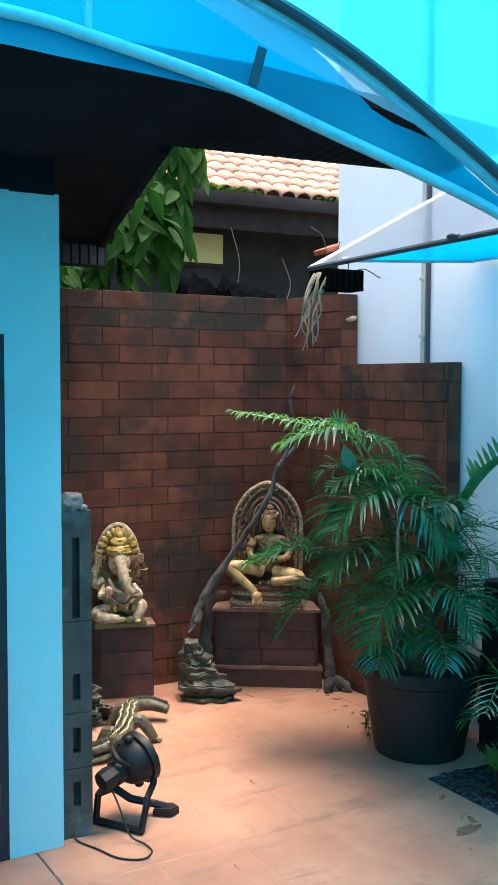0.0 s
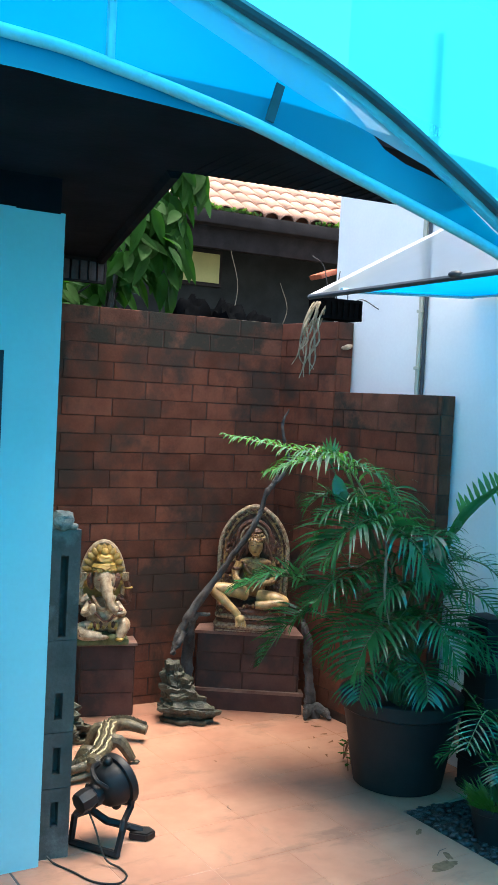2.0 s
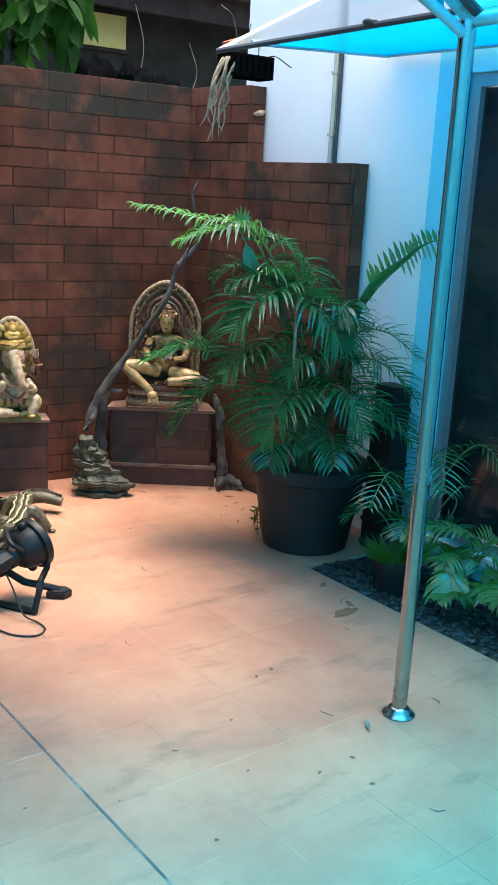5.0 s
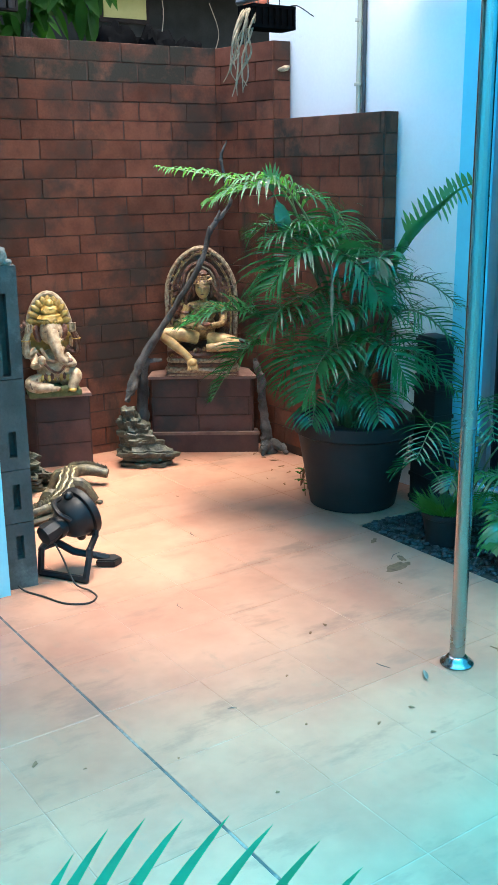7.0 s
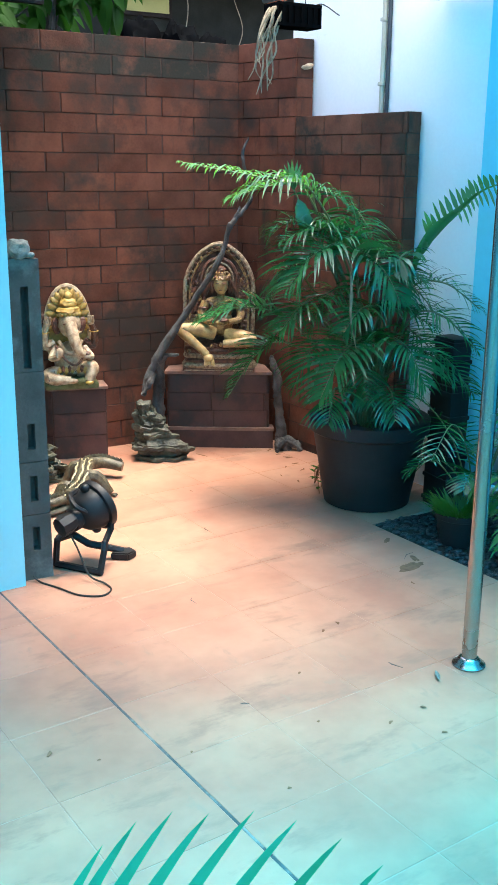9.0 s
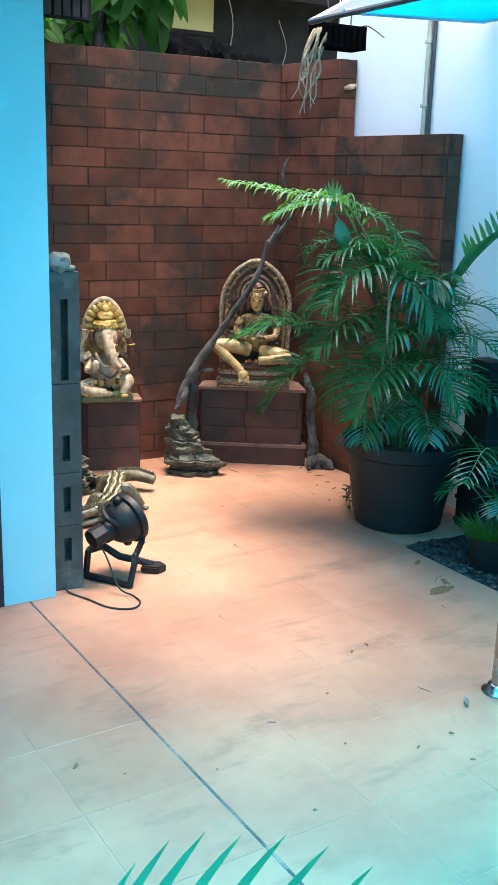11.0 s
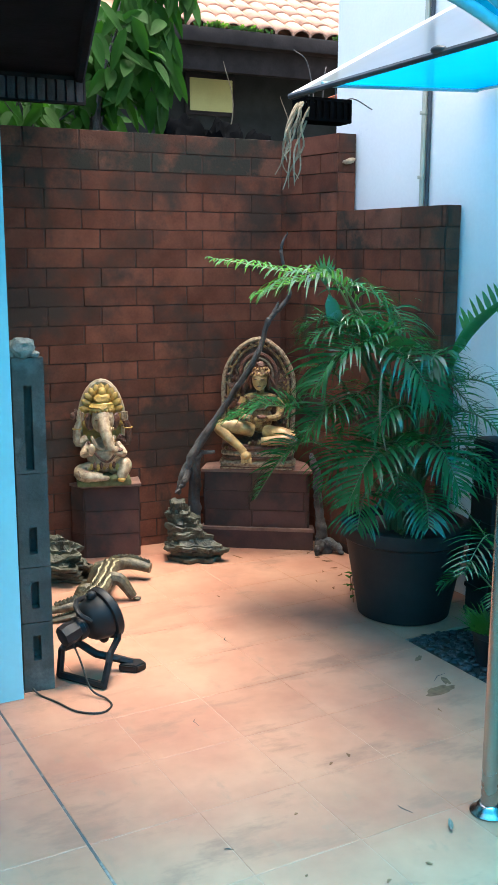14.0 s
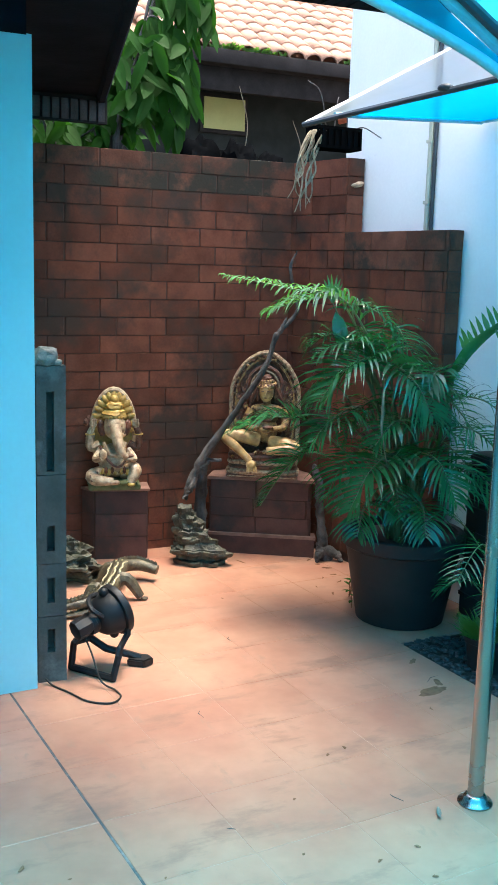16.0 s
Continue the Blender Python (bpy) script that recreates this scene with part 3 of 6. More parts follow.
# ---- lean-to awning on the white house ----
awn = thing("awning", xf((2.41, 3.95, 2.42)), "white translucent lean-to awning with a dark edge bar", "awning")
A0 = Vector((2.41, 3.95, 2.42))
edge_a, edge_b = Vector((2.405, 3.955, 2.425)), Vector((2.60, 2.26, 2.47))
bm = B()
strip(bm, [edge_a - A0, edge_b - A0], [Vector((3.36, 3.97, 2.93)) - A0, Vector((3.50, 2.26, 2.95)) - A0])
part("awning_sheet", bm, WHITE_SHEET, awn, "white translucent sheet")
bm = B()
tube(bm, [edge_a - A0, edge_b - A0], 0.013, 8, 0, True)
part("edge_bar", bm, BAR_DARK, awn, "dark edge bar")
bm = B()
tube(bm, [edge_a - A0, Vector((3.36, 3.97, 2.93)) - A0], 0.011, 8)
part("end_bar", bm, WHITE_WALL, awn, "white end bar")
bm = B()
ball(bm, Vector((2.512, 3.01, 2.462)) - A0, (0.03, 0.035, 0.016), 0, 0, 2)
part("cap", bm, BAR_DARK, awn, "dark round cap")
bm = B()
strip(bm, [Vector((3.37, 3.90, 2.515)) - A0, Vector((3.49, 2.26, 2.50)) - A0], [Vector((2.44, 3.72, 2.445)) - A0, Vector((2.58, 2.26, 2.462)) - A0])
part("lower_sheet", bm, AZURE, awn, "deep blue translucent sheet")
bm = B()
tube(bm, [Vector((3.385, 3.91, 2.515)) - A0, Vector((2.44, 3.73, 2.445)) - A0], 0.012, 8)
tube(bm, [Vector((3.375, 3.90, 2.52)) - A0, Vector((3.48, 2.27, 2.505)) - A0], 0.015, 8)
part("sheet_bar", bm, BAR_BLUE, awn)

# ---- hanging basket with dried roots ----
basket = thing("hanging_basket", xf((2.60, 4.05, 2.335)), "black slotted plastic basket with dangling dried roots", "basket")
bm = B()
for sx in (-1, 1):
    for k in range(6):
        box(bm, (0.02 + 0.035 * (k - 2.5) * 2.0 / 2.0, sx * 0.06, 0.05), (0.02, 0.006, 0.09))
    box(bm, (0.02, sx * 0.06, 0.095), (0.24, 0.008, 0.014))
    box(bm, (0.02, sx * 0.06, 0.008), (0.24, 0.008, 0.014))
    box(bm, (0.02 + sx * 0.118, 0, 0.05), (0.008, 0.12, 0.10))
box(bm, (0.02, 0, 0.004), (0.24, 0.12, 0.008))
box(bm, (0.02, 0, 0.05), (0.21, 0.10, 0.08))
part("basket_body", bm, PLASTIC, basket)
rnd = random.Random(5)
for k in range(11):
    bm = B()
    x0, y0 = -0.15 + rnd.random() * 0.07, -0.06 + rnd.random() * 0.06
    ln = 0.18 + rnd.random() * 0.22
    p = [(x0 + 0.08, y0 + 0.03, 0.085), (x0 + 0.03, y0, 0.07)] + [(x0 - 0.022 * j + rnd.uniform(-0.02, 0.02), y0 + rnd.uniform(-0.015, 0.015), 0.06 - ln * j / 2.2) for j in (0.6, 1.2, 1.8, 2.2)]
    c = curve_pts(p, 4)
    tube(bm, c, lerp_list([0.004, 0.0055, 0.0045, 0.002], len(c)), 5)
    part("dried_root", bm, DRY, basket, "pale dried root")
for ex, ez, ax in ((0.20, 0.03, 0.10), (-0.10, 0.26, -0.02), (0.03, 0.2, 0.02)):
    bm = B()
    tube(bm, curve_pts([(ax, 0, 0.08), (ax + ex * 0.4, 0.0, 0.10 + ez * 0.6), (ax + ex, 0.02, 0.05 + ez)], 5), 0.003, 5)
    part("twig", bm, BARK, basket)
for sx in (-0.05, 0.09):
    bm = B()
    tube(bm, [(sx, 0, 0.09), (sx, 0, 0.165 + 0.4 * sx)], 0.003, 5)
    part("hanger", bm, BAR_DARK, basket)

# pale shell-shaped shard on the side wall's end
bm = B()
ball(bm, (3.285, 4.913, 2.268), (0.045, 0.012, 0.016), 0, 0, 2, 0, -12, 0.5)
tagged(part("plaster_shard", bm, CREAM), "pale chipped plaster shard on a brick wall end", "shard")


# ---- block post with a stone on top ----
post = thing("block_post", xf((1.15, 3.72, 0), -4), "slim post of stacked grey hollow blocks, weathered", "post")
for z0, z1, r0, r1 in ((0.0, 0.29, 0.13, 0.235), (0.293, 0.52, 0.35, 0.46), (0.523, 0.90, 0.575, 0.685), (0.903, 1.353, 0.915, 1.245)):
    bm = B()
    zc, h = (r0 + r1) / 2, r1 - r0
    for x, z, w, hh in ((-0.040, (z0 + z1) / 2, 0.040, z1 - z0), (0.036, (z0 + z1) / 2, 0.048, z1 - z0), (-0.004, (z0 + r0) / 2, 0.034, r0 - z0), (-0.004, (z1 + r1) / 2, 0.034, z1 - r1)):
        box(bm, (x, -0.022, z), (w, 0.05, hh), 0, 0, 0.0)
    box(bm, (0, 0.06, (z0 + z1) / 2), (0.119, 0.115, z1 - z0), 0, 0, 0.003)
    part("hollow_block", bm, BLOCK, post)
bm = B()
ball(bm, (0, 0, 0.036), (0.055, 0.05, 0.042), 0, 0, 3, rough=0.25, seed=2)
ball(bm, (0.045, -0.02, 0.014), (0.024, 0.02, 0.014), 20, 0, 2, rough=0.3, seed=4)
ball(bm, (-0.045, -0.01, 0.014), (0.022, 0.018, 0.014), 0, 0, 2, rough=0.3, seed=5)
ornament = tagged(part("stone_ornament", bm, STONE), "small rounded pale grey stone ornament on a post", "ornament")
ornament.matrix_world = xf((1.13, 3.70, 1.352), 0)


# ---- pedestals ----
def pedestal(name, poly, z0, z1, label):
    c = Vector(poly[0])
    ob = thing(name, xf((c.x, c.y, 0)), label, "pedestal")
    bm = B()
    prism(bm, [(x - c.x, y - c.y) for x, y in poly], z0, z1)
    part("core", bm, MORTAR, ob)
    return ob


ped_g = pedestal("statue_pedestal", [(1.805, 5.322), (2.112, 5.246), (2.15, 5.415), (1.755, 5.415)], 0, 0.42, "square dark brick pedestal carrying an elephant-headed statue")
ped_b = pedestal("statue_pedestal", [(2.535, 5.267), (3.075, 4.945), (3.155, 5.16), (3.11, 5.415), (2.62, 5.415)], 0, 0.465, "wide dark brick pedestal with a lower step")
BRICK_MESHES = [slab_mesh("brick", k, BRICK, 0.012, 0.07) for k in range(5)]
TOP_MESHES = [slab_mesh("brick", 20 + k, BRICK_TOP, 0.014, 0.08) for k in range(4)]
DARK_MESHES = [slab_mesh("brick", 10 + k, BRICK_DARK, 0.012, 0.05) for k in range(4)]


def lay(parent, name, meshes, origin, along, out, up, w, h, depth, rnd):
    """One brick on a face: centre, the face's three directions, its width, height and depth."""
    m = Matrix((along, up, out)).transposed().to_4x4()
    m.translation = origin
    ob = new(name, meshes[rnd.randrange(len(meshes))])
    ob.parent = parent
    ob.matrix_basis = parent.matrix_world.inverted() @ m @ Matrix.Diagonal((w, h, depth, 1))
    return ob


def face_bricks(parent, meshes, a, b, z0, z1, courses, phase, length, rnd, depth=0.03, joint=0.0032, proud=0.0045, odd=None):
    """Courses of bricks on the upright face from a to b (its outside to the right of a to b)."""
    a, b = Vector((*a, 0)), Vector((*b, 0))
    run = (b - a).length
    along = (b - a) / run
    out = along.cross(Vector((0, 0, 1)))
    ch = (z1 - z0) / courses
    for k in range(courses):
        zc = z0 + ch * (k + 0.5)
        ph = phase if k % 2 == 0 else (odd if odd is not None else phase + length / 2)
        u = ph - math.ceil(ph / length) * length
        while u < run:
            s, e = max(u, 0.0), min(u + length, run)
            if e - s > 0.02:
                w = e - s - joint
                p = a + along * ((s + e) / 2) + Vector((0, 0, zc)) + out * (proud + rnd.uniform(-0.0015, 0.0015))
                tilt = rnd.uniform(-0.004, 0.004)
                lay(parent, "brick", meshes, p, (along + Vector((0, 0, tilt))).normalized(), out, Vector((0, 0, 1)), w, ch - joint * rnd.uniform(0.8, 1.2), depth, rnd)
            u += length


bpy.context.view_layer.update()
rnd = random.Random(3)
face_bricks(ped_g, DARK_MESHES, (1.805, 5.322), (2.112, 5.246), 0.0, 0.42, 3, 0.0, 0.317, rnd, odd=0.0, joint=0.003)
face_bricks(ped_g, DARK_MESHES, (1.755, 5.415), (1.805, 5.322), 0.0, 0.42, 3, 0.0, 0.317, rnd, odd=0.0, joint=0.003)
face_bricks(ped_g, DARK_MESHES, (2.112, 5.246), (2.15, 5.415), 0.0, 0.42, 3, 0.0, 0.317, rnd, odd=0.0, joint=0.003)
face_bricks(ped_b, DARK_MESHES, (2.535, 5.267), (3.075, 4.945), 0.12, 0.465, 3, 0.285, 0.33, rnd, odd=0.27, joint=0.003)
face_bricks(ped_b, DARK_MESHES, (3.075, 4.945), (3.155, 5.16), 0.12, 0.465, 3, 0.0, 0.315, rnd, odd=0.1)
face_bricks(ped_b, DARK_MESHES, (2.62, 5.415), (2.535, 5.267), 0.12, 0.465, 3, 0.0, 0.315, rnd, odd=0.1)


def local_poly(ob, poly):
    c = ob.matrix_world.translation
    return [(x - c.x, y - c.y) for x, y in poly]


bm = B()
prism(bm, local_poly(ped_g, [(1.79, 5.312), (2.122, 5.232), (2.165, 5.415), (1.745, 5.415)]), 0.421, 0.437)
part("top_slab", bm, LEDGE, ped_g)
bm = B()
prism(bm, local_poly(ped_b, [(2.51, 5.265), (3.083, 4.923), (3.165, 5.15), (3.11, 5.41), (2.61, 5.41)]), 0.466, 0.484)
part("top_slab", bm, LEDGE, ped_b)
bm = B()
prism(bm, local_poly(ped_b, [(2.50, 5.265), (3.085, 4.905), (3.13, 4.99), (2.56, 5.33)]), 0.0, 0.112)
part("step", bm, BRICK_DARK, ped_b, "low projecting step")
bm = B()
prism(bm, local_poly(ped_b, [(2.495, 5.262), (3.09, 4.898), (3.13, 4.99), (2.56, 5.33)]), 0.1125, 0.130)
part("step_edge", bm, LEDGE, ped_b)

# ---- statues ----
bm = B()      # elephant-headed figure: materials 0 cream, 1 gold, 2 bronze, 3 moss
box(bm, (0, 0, 0.02), (0.31, 0.19, 0.04), 0, 3, 0.015)
ball(bm, (0, -0.01, 0.04), (0.14, 0.09, 0.03), 0, 3, 2, rough=0.3)
arch = [(0.128 * math.sin(a) * (1 - 0.05 * math.cos(a)), 0.055, 0.345 + 0.245 * math.cos(a)) for a in np.linspace(-2.5, 2.5, 25)]
tube(bm, arch, 0.016, 8, 0, True)
ball(bm, (0, 0.062, 0.35), (0.125, 0.02, 0.235), 0, 1, 3)
for k in range(15):
    a = -1.9 + 3.8 * k / 14
    ball(bm, (0.098 * math.sin(a), 0.035, 0.40 + 0.15 * math.cos(a)), (0.022, 0.018, 0.034), 0, 1, 1, 0, math.degrees(a))
ball(bm, (0, -0.005, 0.17), (0.095, 0.075, 0.105), 0, 0, 3)
ball(bm, (0, -0.045, 0.15), (0.07, 0.05, 0.07), 0, 0, 2)
ball(bm, (0.002, -0.026, 0.378), (0.066, 0.058, 0.080), 0, 0, 3)
ball(bm, (0.003, -0.060, 0.385), (0.046, 0.030, 0.052), 0, 0, 3)
ball(bm, (0.0, -0.02, 0.455), (0.070, 0.056, 0.030), 0, 1, 3, rough=0.2, seed=6)
ball(bm, (0.0, -0.015, 0.495), (0.052, 0.046, 0.034), 0, 1, 3, rough=0.25, seed=2)
ball(bm, (0.0, -0.015, 0.535), (0.026, 0.026, 0.03), 0, 1, 2)
for k in range(9):
    a = -1.3 + 2.6 * k / 8
    ball(bm, (0.064 * math.sin(a), -0.02 - 0.05 * math.cos(a), 0.437), (0.012, 0.01, 0.014), 0, 1, 1)
for s in (-1, 1):
    ball(bm, (s * 0.074, -0.008, 0.366), (0.026, 0.012, 0.052), 0, 2, 2, 0, s * 10, 0.2)
    ball(bm, (s * 0.036, -0.078, 0.384), (0.009, 0.006, 0.005), 0, 2, 1)
    # The arm on the right is bronze: its shaded side put into the colour.
    tube(bm, curve_pts([(s * 0.085, 0, 0.27), (s * 0.140, -0.005, 0.245), (s * 0.146, -0.015, 0.32), (s * 0.128, -0.025, 0.375)], 4), lerp_list([0.026, 0.025, 0.021, 0.017], 13), 8, 2 if s > 0 else 0)
    ball(bm, (s * 0.126, -0.032, 0.392), (0.022, 0.016, 0.026), 0, 0, 2)
    for j in range(3):
        tube(bm, [(s * (0.112 + 0.012 * j), -0.045, 0.385), (s * (0.110 + 0.013 * j), -0.05, 0.425)], 0.0068, 6, 0)
    for z in (0.33,):
        tube(bm, [(s * 0.143 + 0.026 * math.cos(a), -0.018 + 0.026 * math.sin(a), z) for a in np.linspace(0, 6.28, 10)], 0.004, 6, 1)
    tube(bm, curve_pts([(s * 0.08, -0.03, 0.24), (s * 0.115, -0.075, 0.19), (s * 0.075, -0.115, 0.205)], 4), 0.02, 8, 0)
ball(bm, (-0.072, -0.118, 0.225), (0.024, 0.012, 0.032), 0, 0, 2)
ball(bm, (0.085, -0.118, 0.20), (0.034, 0.026, 0.018), 0, 0, 2)
ball(bm, (0.085, -0.122, 0.218), (0.024, 0.02, 0.014), 0, 2, 2, rough=0.4)
tube(bm, curve_pts([(0.003, -0.064, 0.385), (0.008, -0.090, 0.340), (0.022, -0.118, 0.28), (0.04, -0.128, 0.235), (0.062, -0.13, 0.22), (0.068, -0.128, 0.24)], 5), lerp_list([0.036, 0.036, 0.031, 0.025, 0.019, 0.013], 26), 12, 0)
tube(bm, curve_pts([(0.03, -0.07, 0.345), (0.05, -0.10, 0.335), (0.058, -0.115, 0.345)], 4), lerp_list([0.012, 0.004], 9), 6, 0)
tube(bm, curve_pts([(-0.085, -0.05, 0.26), (-0.04, -0.10, 0.185), (0.02, -0.115, 0.15), (0.075, -0.085, 0.20)], 5), 0.008, 6, 2)
tube(bm, curve_pts([(-0.065, -0.05, 0.285), (-0.03, -0.09, 0.225), (0.03, -0.09, 0.225), (0.065, -0.05, 0.285)], 5), 0.011, 6, 0)
tube(bm, curve_pts([(-0.05, -0.02, 0.10), (-0.13, -0.06, 0.085), (-0.10, -0.10, 0.068), (-0.01, -0.112, 0.062)], 5), lerp_list([0.044, 0.043, 0.036, 0.022], 16), 10, 0)
tube(bm, curve_pts([(0.05, -0.02, 0.10), (0.115, -0.075, 0.125), (0.105, -0.10, 0.085), (0.09, -0.112, 0.05)], 5), lerp_list([0.046, 0.045, 0.034, 0.026], 16), 10, 0)
for t in range(9):
    ball(bm, (-0.07 + 0.018 * t, -0.088 - 0.012 * math.sin(t), 0.116 + 0.010 * (t % 2)), (0.013, 0.010, 0.024), 0, 2 if t % 2 else 1, 1)
for t in range(6):
    tube(bm, curve_pts([(-0.135 + 0.017 * t, -0.070 - 0.004 * t, 0.118 - 0.002 * t), (-0.142 + 0.018 * t, -0.104, 0.098 - 0.004 * t), (-0.135 + 0.018 * t, -0.122 + 0.002 * t, 0.062)], 3), 0.0045, 5, 1 if t % 2 else 2)
ball(bm, (-0.005, -0.122, 0.058), (0.036, 0.02, 0.016), 0, 0, 2)
ball(bm, (0.095, -0.118, 0.046), (0.026, 0.03, 0.014), 0, 1, 2)
ball(bm, (0.05, -0.115, 0.055), (0.03, 0.018, 0.022), 0, 3, 2, rough=0.4)
for x, z, sx in ((-0.165, 0.405, 0.02), (-0.150, 0.425, 0.012)):
    ball(bm, (x, -0.03, z), (sx, 0.01, 0.026), 0, 2, 1)
elephant_figure = tagged(part("elephant_statue", bm, [CREAM, YELLOW_GOLD, BRONZE, MOSS]), "painted cream and gold elephant-headed seated statue on a brick pedestal", "statue")
elephant_figure.matrix_world = xf((1.925, 5.325, 0.437), -13.5)

bm = B()      # seated figure in an arched niche: 0 gold, 1 bronze, 2 cream-gold rim
box(bm, (0, 0.005, 0.012), (0.44, 0.17, 0.024), 0, 1, 0.008)
for z, w, r, m in ((0.040, 0.208, 0.020, 2), (0.072, 0.198, 0.014, 1), (0.100, 0.202, 0.017, 2), (0.135, 0.192, 0.024, 1)):
    tube(bm, curve_pts([(-w, 0.05, z), (-w * 0.97, -0.045, z), (-w * 0.5, -0.072, z), (0, -0.078, z), (w * 0.5, -0.072, z), (w * 0.97, -0.045, z), (w, 0.05, z)], 5), r, 8, m)
for k in range(19):
    ball(bm, (-0.18 + 0.02 * k, -0.088, 0.135 + 0.006 * (k % 2)), (0.013, 0.012, 0.014), 0, 1 if k % 3 else 0, 1, rough=0.4, seed=k)
outline = [(-0.205, 0.0), (-0.212, 0.25), (-0.216, 0.50), (-0.196, 0.61), (-0.14, 0.705), (-0.065, 0.765), (0.0, 0.785), (0.065, 0.765), (0.14, 0.705), (0.196, 0.61), (0.216, 0.50), (0.212, 0.25), (0.205, 0.0)]
k0 = len(bm.faces)
fr = [bm.verts.new((x, 0.03, z)) for x, z in outline]
bk = [bm.verts.new((x, 0.085, z)) for x, z in outline]
bm.faces.new(fr)
bm.faces.new(bk[::-1])
for i in range(len(fr)):
    bm.faces.new((fr[i], bk[i], bk[(i + 1) % len(fr)], fr[(i + 1) % len(fr)]))
_mark(bm, k0, 1, False)
rim = curve_pts([(x * 0.97, 0.022, z * 0.985) for x, z in outline], 4)
tube(bm, rim, 0.0135, 8, 2)
tube(bm, [Vector((p.x * 0.86, 0.018, p.z * 0.955)) for p in rim if p.z > 0.2], 0.008, 6, 0)
halo = [(0.105 * math.sin(a), 0.012, 0.56 + 0.125 * math.cos(a)) for a in np.linspace(-2.3, 2.3, 21)]
tube(bm, halo, 0.014, 8, 1)
tube(bm, [(x * 0.8, 0.008, 0.56 + (z - 0.56) * 0.8) for x, y, z in halo], 0.008, 6, 2)
rs = random.Random(8)
for k in range(620):
    x, z = rs.uniform(-0.175, 0.175), rs.uniform(0.2, 0.68)
    if abs(x) > 0.10 or z > 0.6:
        if z < 0.62 - max(0, abs(x) - 0.05) * 0.4:
            ball(bm, (x, 0.024, z), (rs.uniform(0.01, 0.02), 0.016, rs.uniform(0.01, 0.024)), 0, 1 if rs.random() < 0.75 else 0, 1)
for k in range(26):
    t = k / 25
    p = rim[int(t * (len(rim) - 1))]
    ball(bm, (p.x * 0.93, 0.012, p.z * 0.97), (0.010, 0.008, 0.010), 0, 0 if k % 2 else 1, 1)
ball(bm, (0.015, -0.005, 0.30), (0.072, 0.052, 0.085), 0, 0, 3)
ball(bm, (0.015, -0.008, 0.395), (0.078, 0.050, 0.070), 0, 0, 3)
ball(bm, (0.015, -0.006, 0.432), (0.100, 0.042, 0.030), 0, 0, 3)
tube(bm, [(0.015, -0.01, 0.43), (0.015, -0.02, 0.485)], 0.024, 10, 0)
ball(bm, (0.012, -0.034, 0.535), (0.045, 0.048, 0.060), 0, 3, 3)
ball(bm, (0.012, -0.044, 0.500), (0.030, 0.034, 0.026), 0, 3, 2)
ball(bm, (0.012, -0.018, 0.578), (0.056, 0.050, 0.036), 0, 0, 3, rough=0.5, seed=3)
for k in range(17):
    a = -1.7 + 3.4 * k / 16
    ball(bm, (0.012 + 0.054 * math.sin(a), -0.020 - 0.046 * math.cos(a), 0.572 + 0.006 * (k % 2)), (0.008, 0.008, 0.012), 0, 1 if k % 2 else 0, 1)
    ball(bm, (0.012 + 0.042 * math.sin(a), -0.016 - 0.034 * math.cos(a), 0.602), (0.008, 0.008, 0.011), 0, 0 if k % 2 else 1, 1)
ball(bm, (0.012, -0.010, 0.622), (0.030, 0.030, 0.024), 0, 1, 2, rough=0.5)
ball(bm, (0.012, -0.083, 0.531), (0.007, 0.009, 0.017), 0, 3, 1)
ball(bm, (0.012, -0.080, 0.505), (0.013, 0.006, 0.004), 0, 1, 1)
for s in (-1, 1):
    ball(bm, (0.012 + s * 0.019, -0.077, 0.545), (0.013, 0.006, 0.0035), 0, 1, 1)
    ball(bm, (0.012 + s * 0.052, -0.014, 0.515), (0.011, 0.013, 0.040), 0, 1, 2)
    tube(bm, curve_pts([(0.012 + s * 0.05, 0.0, 0.56), (0.012 + s * 0.085, 0.01, 0.50), (0.012 + s * 0.105, 0.01, 0.44)], 4), lerp_list([0.012, 0.016, 0.008], 9), 6, 1)
    tube(bm, curve_pts([(0.015 + s * 0.094, -0.006, 0.425), (0.015 + s * 0.118, -0.022, 0.37), (0.015 + s * 0.108, -0.058, 0.325), (0.015 + s * 0.045, -0.098, 0.318)], 4), lerp_list([0.028, 0.025, 0.021, 0.016], 13), 8, 0)
    ball(bm, (0.015 + s * 0.112, -0.018, 0.392), (0.030, 0.030, 0.012), 0, 1, 2, rough=0.3)
    for j in range(6):
        ball(bm, (0.015 + s * (0.012 + 0.014 * j), -0.062 + 0.005 * j, 0.388 + 0.009 * j), (0.008, 0.006, 0.008), 0, 1, 1)
ball(bm, (0.02, -0.104, 0.312), (0.040, 0.026, 0.018), 0, 0, 2)
ball(bm, (0.03, -0.112, 0.330), (0.030, 0.022, 0.014), 0, 1, 2, rough=0.5)
tube(bm, curve_pts([(0.05, -0.03, 0.225), (0.14, -0.07, 0.222), (0.205, -0.085, 0.205), (0.13, -0.112, 0.192), (0.03, -0.118, 0.185)], 5), lerp_list([0.044, 0.044, 0.036, 0.030, 0.024], 21), 12, 3)
tube(bm, curve_pts([(-0.03, -0.03, 0.235), (-0.13, -0.065, 0.262), (-0.225, -0.085, 0.262), (-0.165, -0.11, 0.205), (-0.105, -0.122, 0.155), (-0.07, -0.125, 0.118)], 5), lerp_list([0.044, 0.042, 0.036, 0.029, 0.024, 0.024], 26), 12, 3)
ball(bm, (-0.058, -0.134, 0.098), (0.034, 0.034, 0.030), 0, 3, 2)
